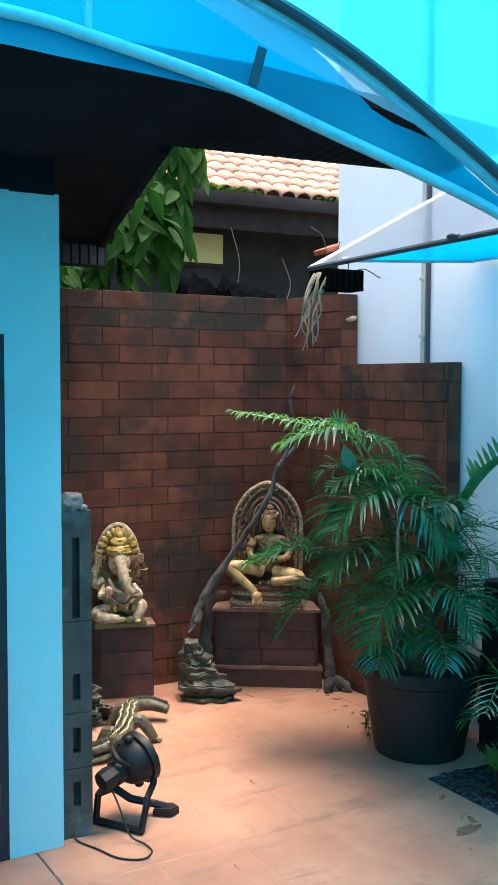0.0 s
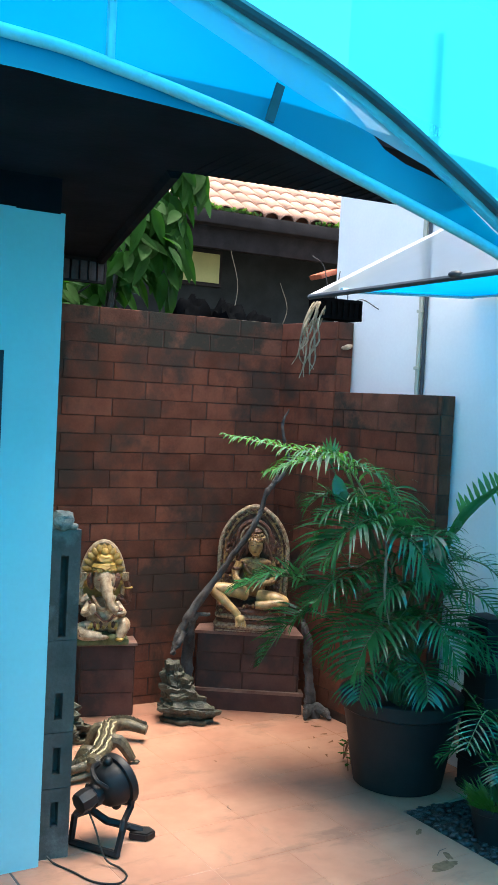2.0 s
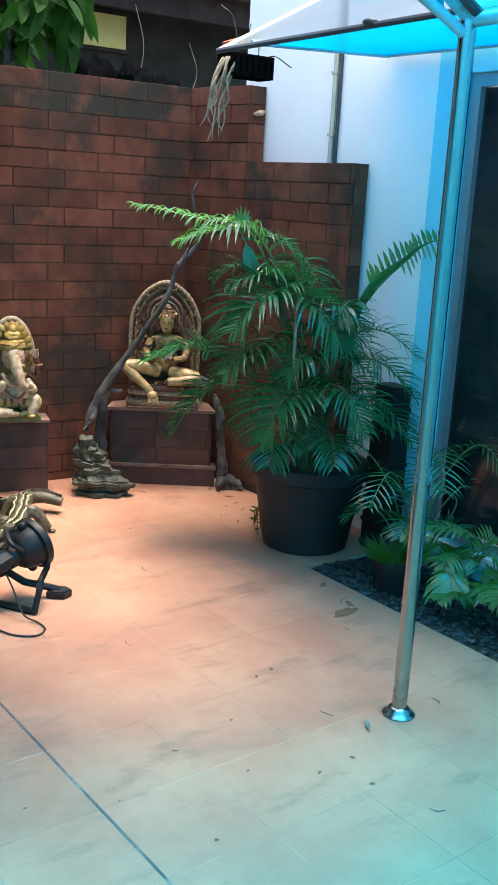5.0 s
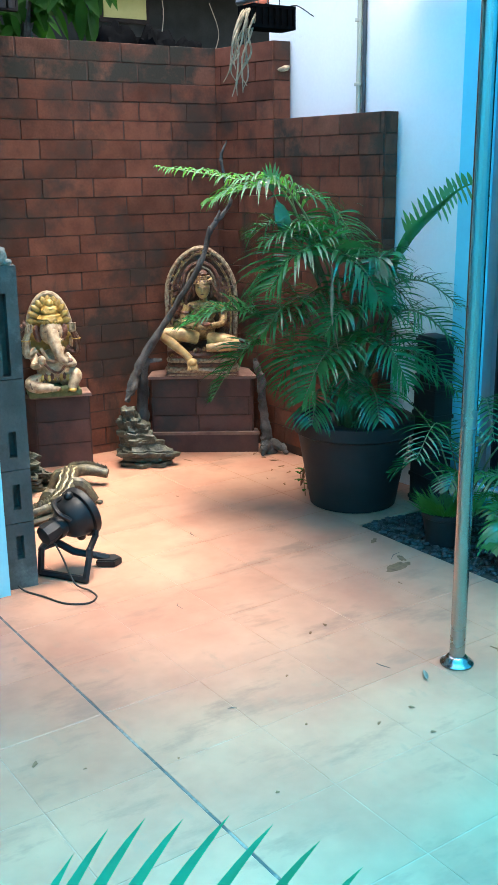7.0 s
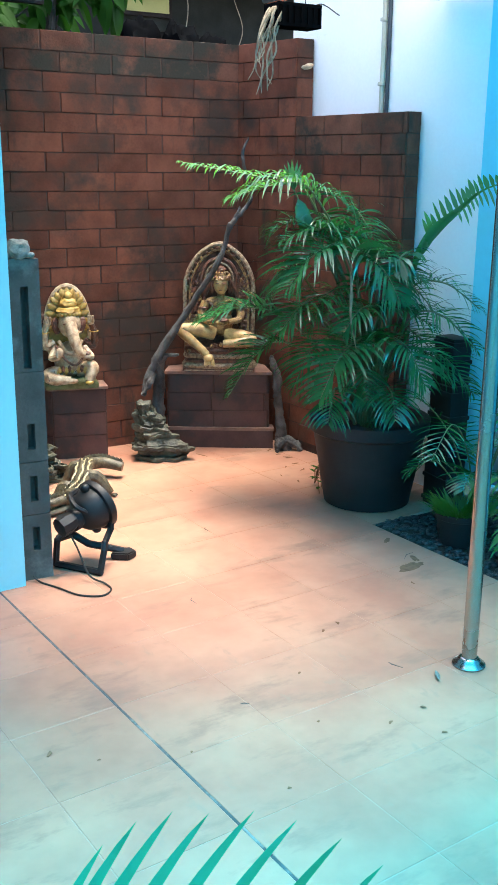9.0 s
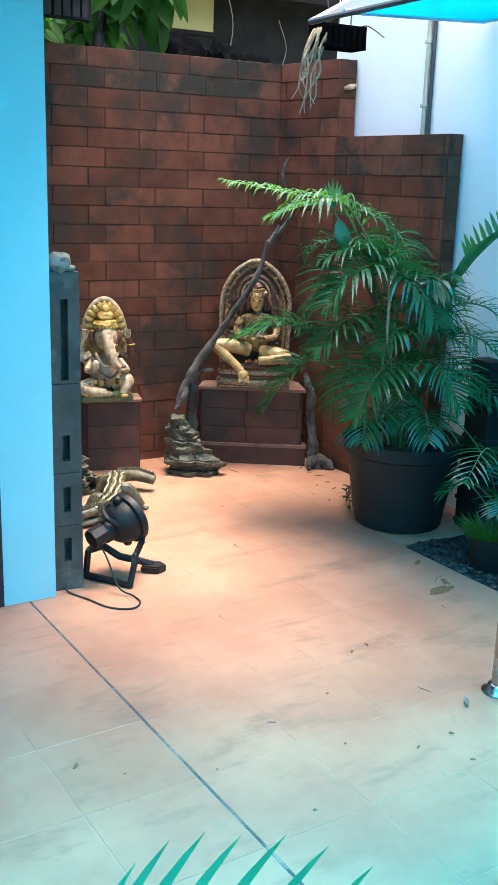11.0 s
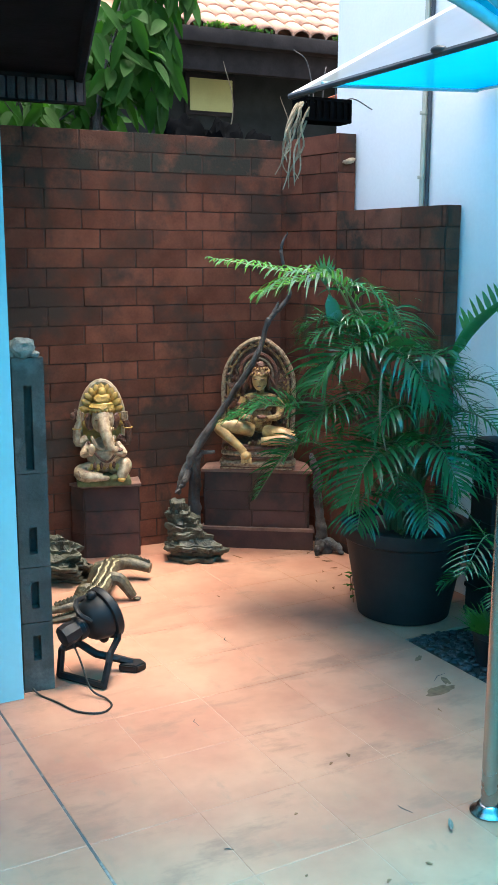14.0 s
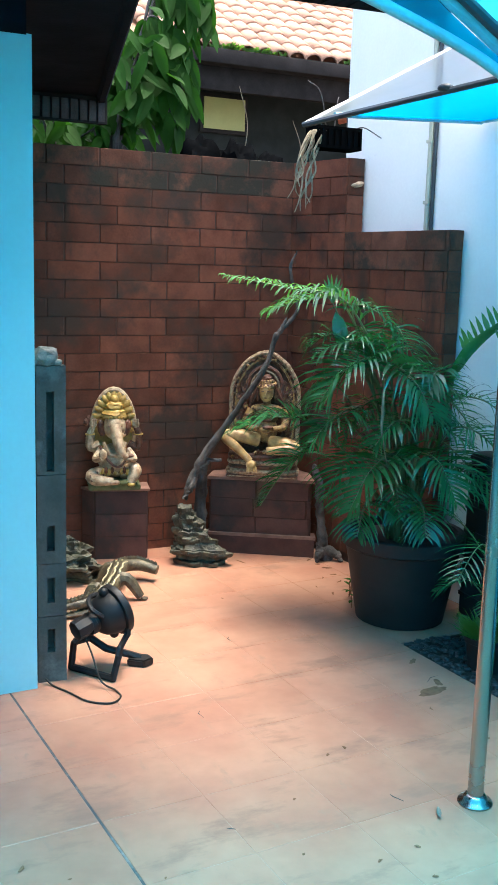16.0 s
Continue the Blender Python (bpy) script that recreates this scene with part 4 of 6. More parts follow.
for k in range(5):
    tube(bm, [(-0.078 + 0.012 * k, -0.150, 0.090), (-0.080 + 0.014 * k, -0.164, 0.062 - 0.003 * abs(k - 2))], 0.0068, 6, 3)
for k in range(14):
    ball(bm, (-0.04 + 0.018 * k, -0.094 + 0.004 * (k % 3), 0.165 + 0.010 * (k % 2)), (0.012, 0.012, 0.016), 0, 1 if k % 3 else 0, 1, rough=0.4, seed=k)
tube(bm, curve_pts([(-0.055, -0.040, 0.425), (-0.015, -0.062, 0.37), (0.045, -0.062, 0.37), (0.085, -0.040, 0.425)], 5), 0.007, 6, 1)
seated_figure = tagged(part("seated_statue", bm, [GOLD, BRONZE, RIM, LEG_GOLD]), "gilded seated statue in an arched carved niche", "statue")
seated_figure.matrix_world = xf((2.835, 5.155, 0.482), -30.7)

# crocodile-like garden ornament, one mesh
bm = B()
spine = curve_pts([(1.36, 4.40, 0.060), (1.46, 4.40, 0.068), (1.55, 4.42, 0.080), (1.64, 4.50, 0.095), (1.71, 4.62, 0.110), (1.765, 4.74, 0.110), (1.83, 4.84, 0.098), (1.93, 4.86, 0.088), (2.02, 4.80, 0.066)], 5)
rad = lerp_list([0.022, 0.032, 0.040, 0.050, 0.052, 0.050, 0.046, 0.042, 0.034], len(spine))
tube(bm, spine, rad, 12, 0, True, 0.8)
tube(bm, [p + Vector((0, -0.01, -0.045)) for p in spine[:11]], lerp_list([0.02, 0.03, 0.035], 11), 8, 0, True, 0.6)
for i in range(2, len(spine) - 1):
    d = (spine[i + 1] - spine[i - 1]).normalized()
    side = d.cross(Vector((0, 0, 1))).normalized()
    top = rad[i] * 0.8
    k0 = len(bm.faces)
    for o in ((-0.35, 0.35) if i < 26 else (0.0,)):
        ball(bm, spine[i] + side * rad[i] * o + Vector((0, 0, top * 0.98)), (0.012, 0.006, 0.018), math.degrees(math.atan2(d.y, d.x)), 0, 1)
        if i > 22:
            ball(bm, spine[i] + side * rad[i] * o + d * 0.012 + Vector((0, 0, top * 0.98)), (0.012, 0.006, 0.022), math.degrees(math.atan2(d.y, d.x)), 0, 1)
for o in (-0.62, 0.1, 0.62):
    line = []
    for i in range(8, 30):
        d = (spine[min(i + 1, len(spine) - 1)] - spine[i - 1]).normalized()
        side = d.cross(Vector((0, 0, 1))).normalized()
        line.append(spine[i] + side * rad[i] * o + Vector((0, 0, 0.8 * rad[i] * math.sqrt(1 - o * o) + 0.001)))
    tube(bm, [q + Vector((0.006 * math.sin(1.3 * n), 0, 0)) for n, q in enumerate(line)], 0.0052, 6, 1)
for x, y, a in ((1.60, 4.33, -60), (1.83, 4.53, -25), (1.53, 4.55, 120), (1.68, 4.80, 120)):
    s = Vector((x, y, 0.02))
    near = min(spine, key=lambda p: (p - s).length)
    tube(bm, curve_pts([near + Vector((0, 0, -0.02)), (near + s) / 2 + Vector((0, 0, 0.05)), s], 4), lerp_list([0.045, 0.036, 0.024], 9), 8, 0)
    for j in (-25, 0, 25):
        ball(bm, s + Vector((0.020 * math.cos(radians(a + j)), 0.020 * math.sin(radians(a + j)), -0.01)), (0.024, 0.009, 0.009), a + j, 0, 1)
for k in range(9):
    for s in (-1, 1):
        ball(bm, (1.37 + 0.014 * k, 4.40 + 0.002 * k + s * 0.024, 0.042), (0.004, 0.004, 0.009), 0, 1, 1)
tagged(part("crocodile_ornament", bm, [CROC, CROC_BAND]), "dark crocodile garden ornament with yellow bands on the back", "ornament")


# ---- slate rocks ----
def slate_rock(centre, rows, depth, label, seed, strata=12, turn=-38):
    """A rock of thin strata. rows: height, centre across and half width, from the foot to the top."""
    rnd = random.Random(seed)
    hs, cs, ws = zip(*rows)
    n, bm = 46, B()
    rings = []
    lean = [rnd.uniform(-0.012, 0.012) for _ in range(n)]
    for k in range(strata):
        z0, z1 = hs[-1] * k / strata, hs[-1] * (k + 1) / strata
        zc = (z0 + z1) / 2
        c, w = float(np.interp(zc, hs, cs)), float(np.interp(zc, hs, ws)) * rnd.uniform(0.86, 1.14)
        dy, slope_x, slope_y = rnd.uniform(-0.018, 0.018), rnd.uniform(-0.16, 0.16), rnd.uniform(-0.16, 0.16)
        for f, z in ((0.95, z0), (1.0, z0 + 0.3 * (z1 - z0)), (1.0, z0 + 0.85 * (z1 - z0)), (0.90, z1)):
            ring = []
            for j in range(n):
                a = 2 * math.pi * j / n
                d = Vector((math.cos(a), math.sin(a), 0))
                r = f * (1 + 0.45 * noise.noise(d * 1.5 + Vector((seed, k * 0.22, 0))) + 0.20 * noise.noise(d * 2.6 + Vector((k * 1.7, seed, 0))) + 0.06 * noise.noise(d * 9 + Vector((z * 90, seed, 0))))
                tilt = ((slope_x * d.x + slope_y * d.y) * w + lean[j] * 0.5) * min(1.0, k / 3)
                ring.append(bm.verts.new((c + d.x * w * r, dy + d.y * depth * (w / max(ws)) * r, max(0.0, z + tilt))))
            rings.append(ring)
    for a, b in zip(rings, rings[1:]):
        for j in range(n):
            bm.faces.new((a[j], a[(j + 1) % n], b[(j + 1) % n], b[j]))
    bm.faces.new(rings[0][::-1])
    bm.faces.new(rings[-1])
    ob = tagged(part("slate_rock", bm, SLATE, None, "", 28), label, "rock")
    ob.matrix_world = xf((*centre, 0), turn)
    return ob


slate_rock((2.375, 5.06), [(0.0, 0.0, 0.125), (0.06, 0.01, 0.145), (0.11, 0.0, 0.130), (0.15, -0.03, 0.115), (0.21, -0.05, 0.108), (0.25, -0.06, 0.092), (0.275, -0.085, 0.066), (0.345, -0.09, 0.046)], 0.10,
           "layered dark grey-green slate rock with a narrow top", 4)
slate_rock((1.57, 5.03), [(0.0, 0.0, 0.19), (0.08, 0.0, 0.185), (0.15, -0.03, 0.15), (0.19, -0.05, 0.11), (0.23, -0.06, 0.06)], 0.12,
           "low layered slate rock on the terracotta floor", 9, 10)


# ---- driftwood ----
def wood(name, runs, label, seed):
    rnd = random.Random(seed)
    first = runs[0][0][0]
    ob = thing(name, xf(first), label, "driftwood")
    for pts, rr in runs:
        bm = B()
        c = curve_pts([Vector(p) - Vector(first) for p in pts], 7)
        c = [p + Vector((rnd.uniform(-1, 1), rnd.uniform(-1, 1), rnd.uniform(-1, 1))) * 0.004 for p in c]
        r = [q * rnd.uniform(0.85, 1.15) for q in lerp_list(rr, len(c))]
        tube(bm, c, r, 9)
        part("limb", bm, BARK, ob)
    return ob


wood("driftwood_branch", [([(2.34, 5.20, 0.36), (2.37, 5.21, 0.45), (2.43, 5.18, 0.60), (2.565, 5.11, 0.84), (2.74, 5.01, 1.15), (2.81, 4.985, 1.36), (2.86, 4.97, 1.43), (2.925, 4.94, 1.52), (2.90, 4.95, 1.66), (2.88, 4.96, 1.78), (2.912, 4.94, 1.87)], [0.012, 0.024, 0.028, 0.020, 0.018, 0.017, 0.016, 0.012, 0.009, 0.010, 0.004]),
                          ([(2.40, 5.18, 0.50), (2.36, 5.17, 0.43), (2.31, 5.16, 0.375)], [0.022, 0.018, 0.006]),
                          ([(2.42, 5.18, 0.55), (2.48, 5.17, 0.60), (2.55, 5.14, 0.605)], [0.024, 0.016, 0.008]),
                          ([(2.45, 5.18, 0.60), (2.455, 5.23, 0.42), (2.47, 5.27, 0.18), (2.465, 5.28, 0.0)], [0.028, 0.036, 0.040, 0.046]),
                          ([(2.84, 4.98, 1.405), (2.86, 4.96, 1.46), (2.862, 4.955, 1.485)], [0.014, 0.009, 0.003])],
     "long crooked grey driftwood branch leaning over a statue", 3)
wood("driftwood_stump", [([(3.135, 4.85, 0.0), (3.125, 4.865, 0.08), (3.115, 4.875, 0.20), (3.100, 4.885, 0.34), (3.095, 4.885, 0.46), (3.07, 4.90, 0.56), (3.06, 4.90, 0.60)], [0.046, 0.036, 0.029, 0.027, 0.028, 0.018, 0.006]),
                         ([(3.13, 4.86, 0.06), (3.18, 4.80, 0.045), (3.20, 4.75, 0.010)], [0.040, 0.028, 0.012]),
                         ([(3.12, 4.86, 0.06), (3.08, 4.825, 0.045), (3.05, 4.80, 0.010)], [0.038, 0.026, 0.012])],
     "upright weathered driftwood root beside a brick pedestal", 6)

# ---- floodlight ----
lamp = thing("floodlight", xf((1.42, 3.72, 0)), "black portable floodlight on a bent tube stand", "lamp")
L0 = Vector((1.42, 3.72, 0))
axis = Vector((0.90, 0.28, 0.27)).normalized()
hc = Vector((1.425, 3.735, 0.258)) - L0
hm = Matrix.Translation(hc) @ axis.to_track_quat("Z", "Y").to_matrix().to_4x4()
bm = B()
lathe(bm, [(0.028, -0.135), (0.048, -0.13), (0.050, -0.105), (0.040, -0.10), (0.042, -0.088), (0.066, -0.08), (0.082, -0.062), (0.094, -0.03), (0.100, -0.005), (0.100, 0.035), (0.085, 0.04)], seg=32, m=hm)
head = part("lamp_head", bm, LAMP_BLACK, lamp, "round black lamp housing")
bm = B()
lathe(bm, [(0.101, 0.002), (0.114, 0.006), (0.116, 0.012), (0.116, 0.034), (0.108, 0.042)], seg=36, m=hm)
part("rim", bm, LAMP_BLACK, head)
bm = B()
lathe(bm, [(0.08, 0.041), (0.05, 0.046), (0.01, 0.048)], seg=32, m=hm)
part("lens", bm, GLASS_DARK, head, "glass lens")
for k in range(8):
    bm = B()
    a = 2 * math.pi * k / 8
    p = hm @ Vector((0.062 * math.cos(a), 0.062 * math.sin(a), -0.055))
    q = hm @ Vector((0.092 * math.cos(a), 0.092 * math.sin(a), -0.006))
    tube(bm, [p, q], 0.006, 6)
    part("cooling_fin", bm, LAMP_BLACK, head)
bm = B()
lathe(bm, [(0.030, -0.05), (0.044, -0.045), (0.048, -0.01), (0.040, 0.028), (0.030, 0.034)], seg=8)
drv = part("driver_box", bm, LAMP_BLACK, lamp, "black junction box")
drv.matrix_local = hm @ xf((-0.012, 0.012, -0.155), 20)
bm = B()
tube(bm, curve_pts([hm @ Vector((-0.055, 0.03, -0.075)), hm @ Vector((-0.03, 0.075, -0.105)), hm @ Vector((0.03, 0.095, -0.075)), hm @ Vector((0.05, 0.085, -0.02))], 5), 0.011, 6)
part("grip", bm, LAMP_BLACK, lamp)
for q in (-1, 1):
    bm = B()
    ball(bm, hm @ Vector((0.0, q * 0.104, -0.015)), (0.022, 0.022, 0.022), 0, 0, 2)
    part("pivot_knob", bm, LAMP_BLACK, lamp)
pts_l = [Vector(p) - L0 for p in ((1.325, 3.775, 0.245), (1.29, 3.775, 0.14), (1.265, 3.77, 0.12), (1.252, 3.765, 0.014), (1.385, 3.578, 0.014), (1.415, 3.60, 0.10), (1.425, 3.615, 0.13), (1.475, 3.665, 0.17), (1.49, 3.675, 0.255))]
bm = B()
for a, b in zip(pts_l, pts_l[1:]):
    tube(bm, [a, b], 0.0155, 6)
for p in pts_l[1:-1]:
    ball(bm, p, (0.0155, 0.0155, 0.0155), 0, 0, 2)
part("stand_tube", bm, LAMP_BLACK, lamp, "bent black steel tube")
pts_b = [Vector(p) - L0 for p in ((1.268, 3.772, 0.125), (1.345, 3.80, 0.125), (1.41, 3.77, 0.075), (1.50, 3.735, 0.05), (1.555, 3.72, 0.03))]
bm = B()
for a, b in zip(pts_b, pts_b[1:]):
    tube(bm, [a, b], 0.0165, 6)
for p in pts_b[1:-1]:
    ball(bm, p, (0.0165, 0.0165, 0.0165), 0, 0, 2)
part("brace", bm, LAMP_BLACK, lamp)
bm = B()
prism(bm, [(1.49 - L0.x, 3.715 - L0.y), (1.555 - L0.x, 3.665 - L0.y), (1.608 - L0.x, 3.69 - L0.y), (1.60 - L0.x, 3.74 - L0.y), (1.535 - L0.x, 3.77 - L0.y)], 0.0, 0.034)
bmesh.ops.bevel(bm, geom=bm.edges[:], offset=0.006, segments=2, affect="EDGES")
part("foot", bm, LAMP_BLACK, lamp, "wedge-shaped foot")
bm = B()
drv_p = hm @ Vector((-0.012, 0.012, -0.17))
cord = curve_pts([drv_p, Vector((1.30, 3.62, 0.13)) - L0, Vector((1.32, 3.54, 0.03)) - L0, Vector((1.365, 3.48, 0.006)) - L0, Vector((1.365, 3.41, 0.005)) - L0, Vector((1.31, 3.37, 0.005)) - L0, Vector((1.23, 3.42, 0.005)) - L0, Vector((1.18, 3.53, 0.005)) - L0, Vector((1.135, 3.62, 0.005)) - L0, Vector((1.115, 3.66, 0.02)) - L0], 6)
tube(bm, cord, 0.0042, 6)
part("power_cord", bm, RUBBER, lamp, "thin dark power cord")


# ---- plants ----
def blade(bm, root, way, length, width, droop, normal, mat=0, n=5):
    """A tapering folded leaf strip."""
    k0 = len(bm.faces)
    way = way.normalized()
    side = way.cross(normal)
    side = side.normalized() if side.length > 1e-4 else Vector((1, 0, 0))
    prev, p, d = None, Vector(root), way.copy()
    for i in range(n + 1):
        t = i / n
        w = width * (0.5 + 1.4 * t) if t < 0.35 else width * max(0.0, (1 - t) / 0.65) ** 0.6
        if i == n:
            row = (bm.verts.new(p),)
        else:
            row = (bm.verts.new(p - side * w * 0.5), bm.verts.new(p + side * w * 0.5))
        if prev:
            if len(row) == 2:
                bm.faces.new((prev[0], prev[1], row[1], row[0]))
            else:
                bm.faces.new((prev[0], prev[1], row[0]))
        prev = row
        d = (d + Vector((0, 0, -droop * (0.25 + 1.5 * t) / n))).normalized()
        p = p + d * (length / n)
    _mark(bm, k0, mat, True)


def frond(bm, pts, count, leaf_len, width, rnd, start=0.3, droop=0.9, sweep=0.55, lift=0.25, stem=0.008, stem_mat=1, mat=0):
    """A feather palm leaf: an arching midrib with two rows of drooping leaflets."""
    c = curve_pts(pts, 10)
    tube(bm, c, lerp_list([stem, stem * 0.75, stem * 0.3], len(c)), 5, stem_mat)
    for i in range(count):
        t = start + (1 - start) * (i + 0.5) / count
        f = t * (len(c) - 1)
        a, q = int(f), f - int(f)
        a = min(a, len(c) - 2)
        p = c[a].lerp(c[a + 1], q)
        d = (c[a + 1] - c[a]).normalized()
        side = d.cross(Vector((0, 0, 1)))
        side = side.normalized() if side.length > 0.1 else Vector((0.8, -0.6, 0))
        up = side.cross(d).normalized()
        shape = math.sin(math.pi * min(1.0, 0.18 + 0.8 * (t - start) / (1 - start))) ** 0.6
        for s in (-1, 1):
            ln = leaf_len * shape * rnd.uniform(0.82, 1.12)
            way = side * s + d * (sweep + 0.9 * max(0.0, t - 0.6)) + up * (lift * rnd.uniform(0.6, 1.4)) + Vector((rnd.uniform(-1, 1), rnd.uniform(-1, 1), rnd.uniform(-1, 1))) * 0.05
            blade(bm, p, way, ln, width * rnd.uniform(0.85, 1.15), droop * rnd.uniform(0.8, 1.2), up, mat)


def broad_leaf(bm, root, way, length, width, normal, mat=0, sag=0.22):
    """A pointed oval leaf, cupped along its midrib."""
    k0 = len(bm.faces)
    way = way.normalized()
    side = way.cross(normal).normalized()
    nrm = side.cross(way).normalized()
    left, mid, right = [], [], []
    n = 6
    for i in range(n + 1):
        t = i / n
        w = width * 0.5 * math.sin(math.pi * t ** 0.8) ** 0.8 if 0 < t < 1 else 0.0
        c = Vector(root) + way * length * t - Vector((0, 0, sag * length * t * t))
        mid.append(bm.verts.new(c - nrm * 0.02 * length * math.sin(math.pi * t)))
        if 0 < i < n:
            left.append(bm.verts.new(c - side * w + nrm * w * 0.25))
            right.append(bm.verts.new(c + side * w + nrm * w * 0.25))
    for row, flip in ((left, False), (right, True)):
        for i in range(n):
            a, b = (row[i - 1] if i > 0 else None), (row[i] if i < n - 1 else None)
            vs = [v for v in (mid[i], mid[i + 1], b, a) if v is not None]
            bm.faces.new(vs[::-1] if flip else vs)
    _mark(bm, k0, mat, True)


def pot_mesh(bm, r0, r1, h, lip=0.02, seg=40):
    lathe(bm, [(r0 * 0.9, 0.0), (r0, 0.006), (r0 + (r1 - r0) * 0.85, h * 0.82), (r1 * 0.985, h * 0.83), (r1 + lip * 0.3, h * 0.85), (r1 + lip * 0.4, h * 0.985), (r1, h), (r1 - lip, h), (r1 - lip * 1.3, h * 0.9)], seg=seg)


RIGHT, DEEP = Vector((0.7915, -0.6112, 0)), Vector((0.6112, 0.7915, 0))
PALM = Vector((3.005, 3.83, 0))
palm = thing("potted_palm", Matrix.Translation(PALM), "bushy green areca palm in a large black plastic pot", "plant")
bm = B()
pot_mesh(bm, 0.225, 0.305, 0.47, 0.028)
pot = part("pot", bm, POT, palm, "large black plastic pot")
bm = B()
lathe(bm, [(0.270, 0.385), (0.2, 0.395), (0.1, 0.405), (0.02, 0.408)], seg=24)
part("soil", bm, SOIL, pot, "dark soil")
rp = random.Random(21)


def spot(p):
    """A place of the potted palm: across, up and into the depth."""
    return RIGHT * p[0] + DEEP * p[2] + Vector((0, 0, p[1]))


def palm_leaf(crest, middle, tip, count=15, ln=0.22, w=0.018, droop=1.0, mat=None, start=0.45, lift=0.18):
    """One leaf of the potted palm, by its crest, middle and tip."""
    root = Vector((rp.uniform(-0.09, 0.09), rp.uniform(-0.09, 0.09), 0.35))
    crest, middle, tip = spot(crest), spot(middle), spot(tip)
    low = root.lerp(crest, 0.5) + Vector((0, 0, 0.10 * (crest.z - root.z)))
    low.x, low.y = root.x + (crest.x - root.x) * 0.35, root.y + (crest.y - root.y) * 0.35
    bm = B()
    frond(bm, [root, low, crest, middle, tip], int(count * 1.5), ln * 1.28, w * 0.98, rp, start, droop * 1.3, 0.45, lift + 0.32, 0.008)
    part("palm_frond", bm, [mat or LEAF, STALK], palm)


palm_leaf((-0.373, 1.596, 0.08), (-0.632, 1.663, 0.06), (-1.003, 1.726, 0.05), 18, 0.17, 0.018, 1.3, LEAF_YOUNG, 0.46)
palm_leaf((-0.325, 1.584, 0), (-0.502, 1.623, -0.08), (-0.719, 1.558, -0.15), 18, 0.23, 0.019, 1.2, LEAF_YOUNG, 0.44)
palm_leaf((-0.331, 1.552, 0.12), (-0.197, 1.557, 0.12), (-0.093, 1.416, 0.1), 15, 0.2, 0.013, 1.3, LEAF, 0.5)
palm_leaf((-0.244, 1.325, 0.1), (-0.149, 1.417, 0.05), (-0.042, 1.383, 0), 14, 0.2, 0.014, 0.9, LEAF, 0.45)
palm_leaf((-0.368, 1.402, 0.15), (-0.468, 1.428, 0.12), (-0.542, 1.369, 0.1), 12, 0.18, 0.013, 1.0, LEAF, 0.45)
palm_leaf((-0.125, 1.322, -0.08), (-0.283, 1.315, -0.22), (-0.416, 1.15, -0.32), 20, 0.29, 0.021, 0.9, LEAF, 0.42)
palm_leaf((-0.095, 1.292, -0.1), (0.031, 1.241, -0.22), (0.121, 1.094, -0.3), 16, 0.25, 0.018, 1.1, LEAF, 0.45)
palm_leaf((-0.474, 0.98, -0.05), (-0.672, 1.022, -0.1), (-0.87, 0.945, -0.12), 19, 0.22, 0.019, 0.8, LEAF, 0.5)
palm_leaf((-0.438, 0.842, -0.05), (-0.59, 0.783, -0.1), (-0.734, 0.556, -0.12), 17, 0.21, 0.017, 0.7, LEAF, 0.5)
palm_leaf((-0.247, 1.062, -0.1), (-0.349, 1.063, -0.25), (-0.446, 0.944, -0.32), 15, 0.22, 0.015, 1.1, LEAF, 0.45)
palm_leaf((-0.052, 0.887, -0.18), (-0.153, 0.832, -0.34), (-0.238, 0.639, -0.42), 20, 0.25, 0.020, 0.75, LEAF, 0.42)
palm_leaf((0.058, 0.887, -0.14), (0.165, 0.876, -0.28), (0.256, 0.706, -0.36), 16, 0.22, 0.018, 1.0, LEAF, 0.45)
palm_leaf((-0.032, 0.975, -0.05), (0.129, 1.034, -0.12), (0.305, 0.955, -0.16), 16, 0.19, 0.016, 1.0, LEAF, 0.45)
palm_leaf((-0.086, 1.128, 0.0), (0.052, 1.147, -0.1), (0.196, 1.038, -0.16), 14, 0.2, 0.014, 1.0, LEAF, 0.45)
palm_leaf((0.155, 1.267, 0.0), (0.121, 1.301, -0.15), (0.085, 1.225, -0.22), 9, 0.17, 0.02, 1.0, LEAF, 0.6)
palm_leaf((0.061, 0.654, -0.12), (0.102, 0.649, -0.28), (0.124, 0.524, -0.34), 12, 0.17, 0.014, 1.0, LEAF, 0.5)
palm_leaf((-0.162, 0.631, -0.15), (-0.184, 0.63, -0.28), (-0.201, 0.5, -0.34), 12, 0.17, 0.014, 1.0, LEAF, 0.5)
palm_leaf((-0.382, 1.173, 0.12), (-0.47, 1.168, 0.12), (-0.535, 1.02, 0.1), 13, 0.22, 0.014, 1.2, LEAF, 0.45)
palm_leaf((-0.171, 1.069, 0.1), (-0.253, 1.077, 0.0), (-0.326, 0.907, -0.05), 14, 0.22, 0.014, 1.2, LEAF, 0.45)
palm_leaf((-0.112, 1.469, 0.16), (-0.051, 1.417, 0.12), (0.03, 1.28, 0.1), 12, 0.2, 0.012, 1.2, LEAF, 0.5)
palm_leaf((0.084, 1.135, 0.14), (0.199, 1.116, 0.1), (0.32, 0.986, 0.05), 12, 0.2, 0.009, 1.0, LEAF, 0.5)
palm_leaf((0.13, 0.909, 0.1), (0.244, 0.87, 0.02), (0.366, 0.74, -0.02), 13, 0.22, 0.012, 1.0, LEAF, 0.5)
palm_leaf((-0.239, 0.845, 0.0), (-0.316, 0.804, -0.12), (-0.389, 0.632, -0.16), 13, 0.2, 0.013, 1.2, LEAF, 0.5)
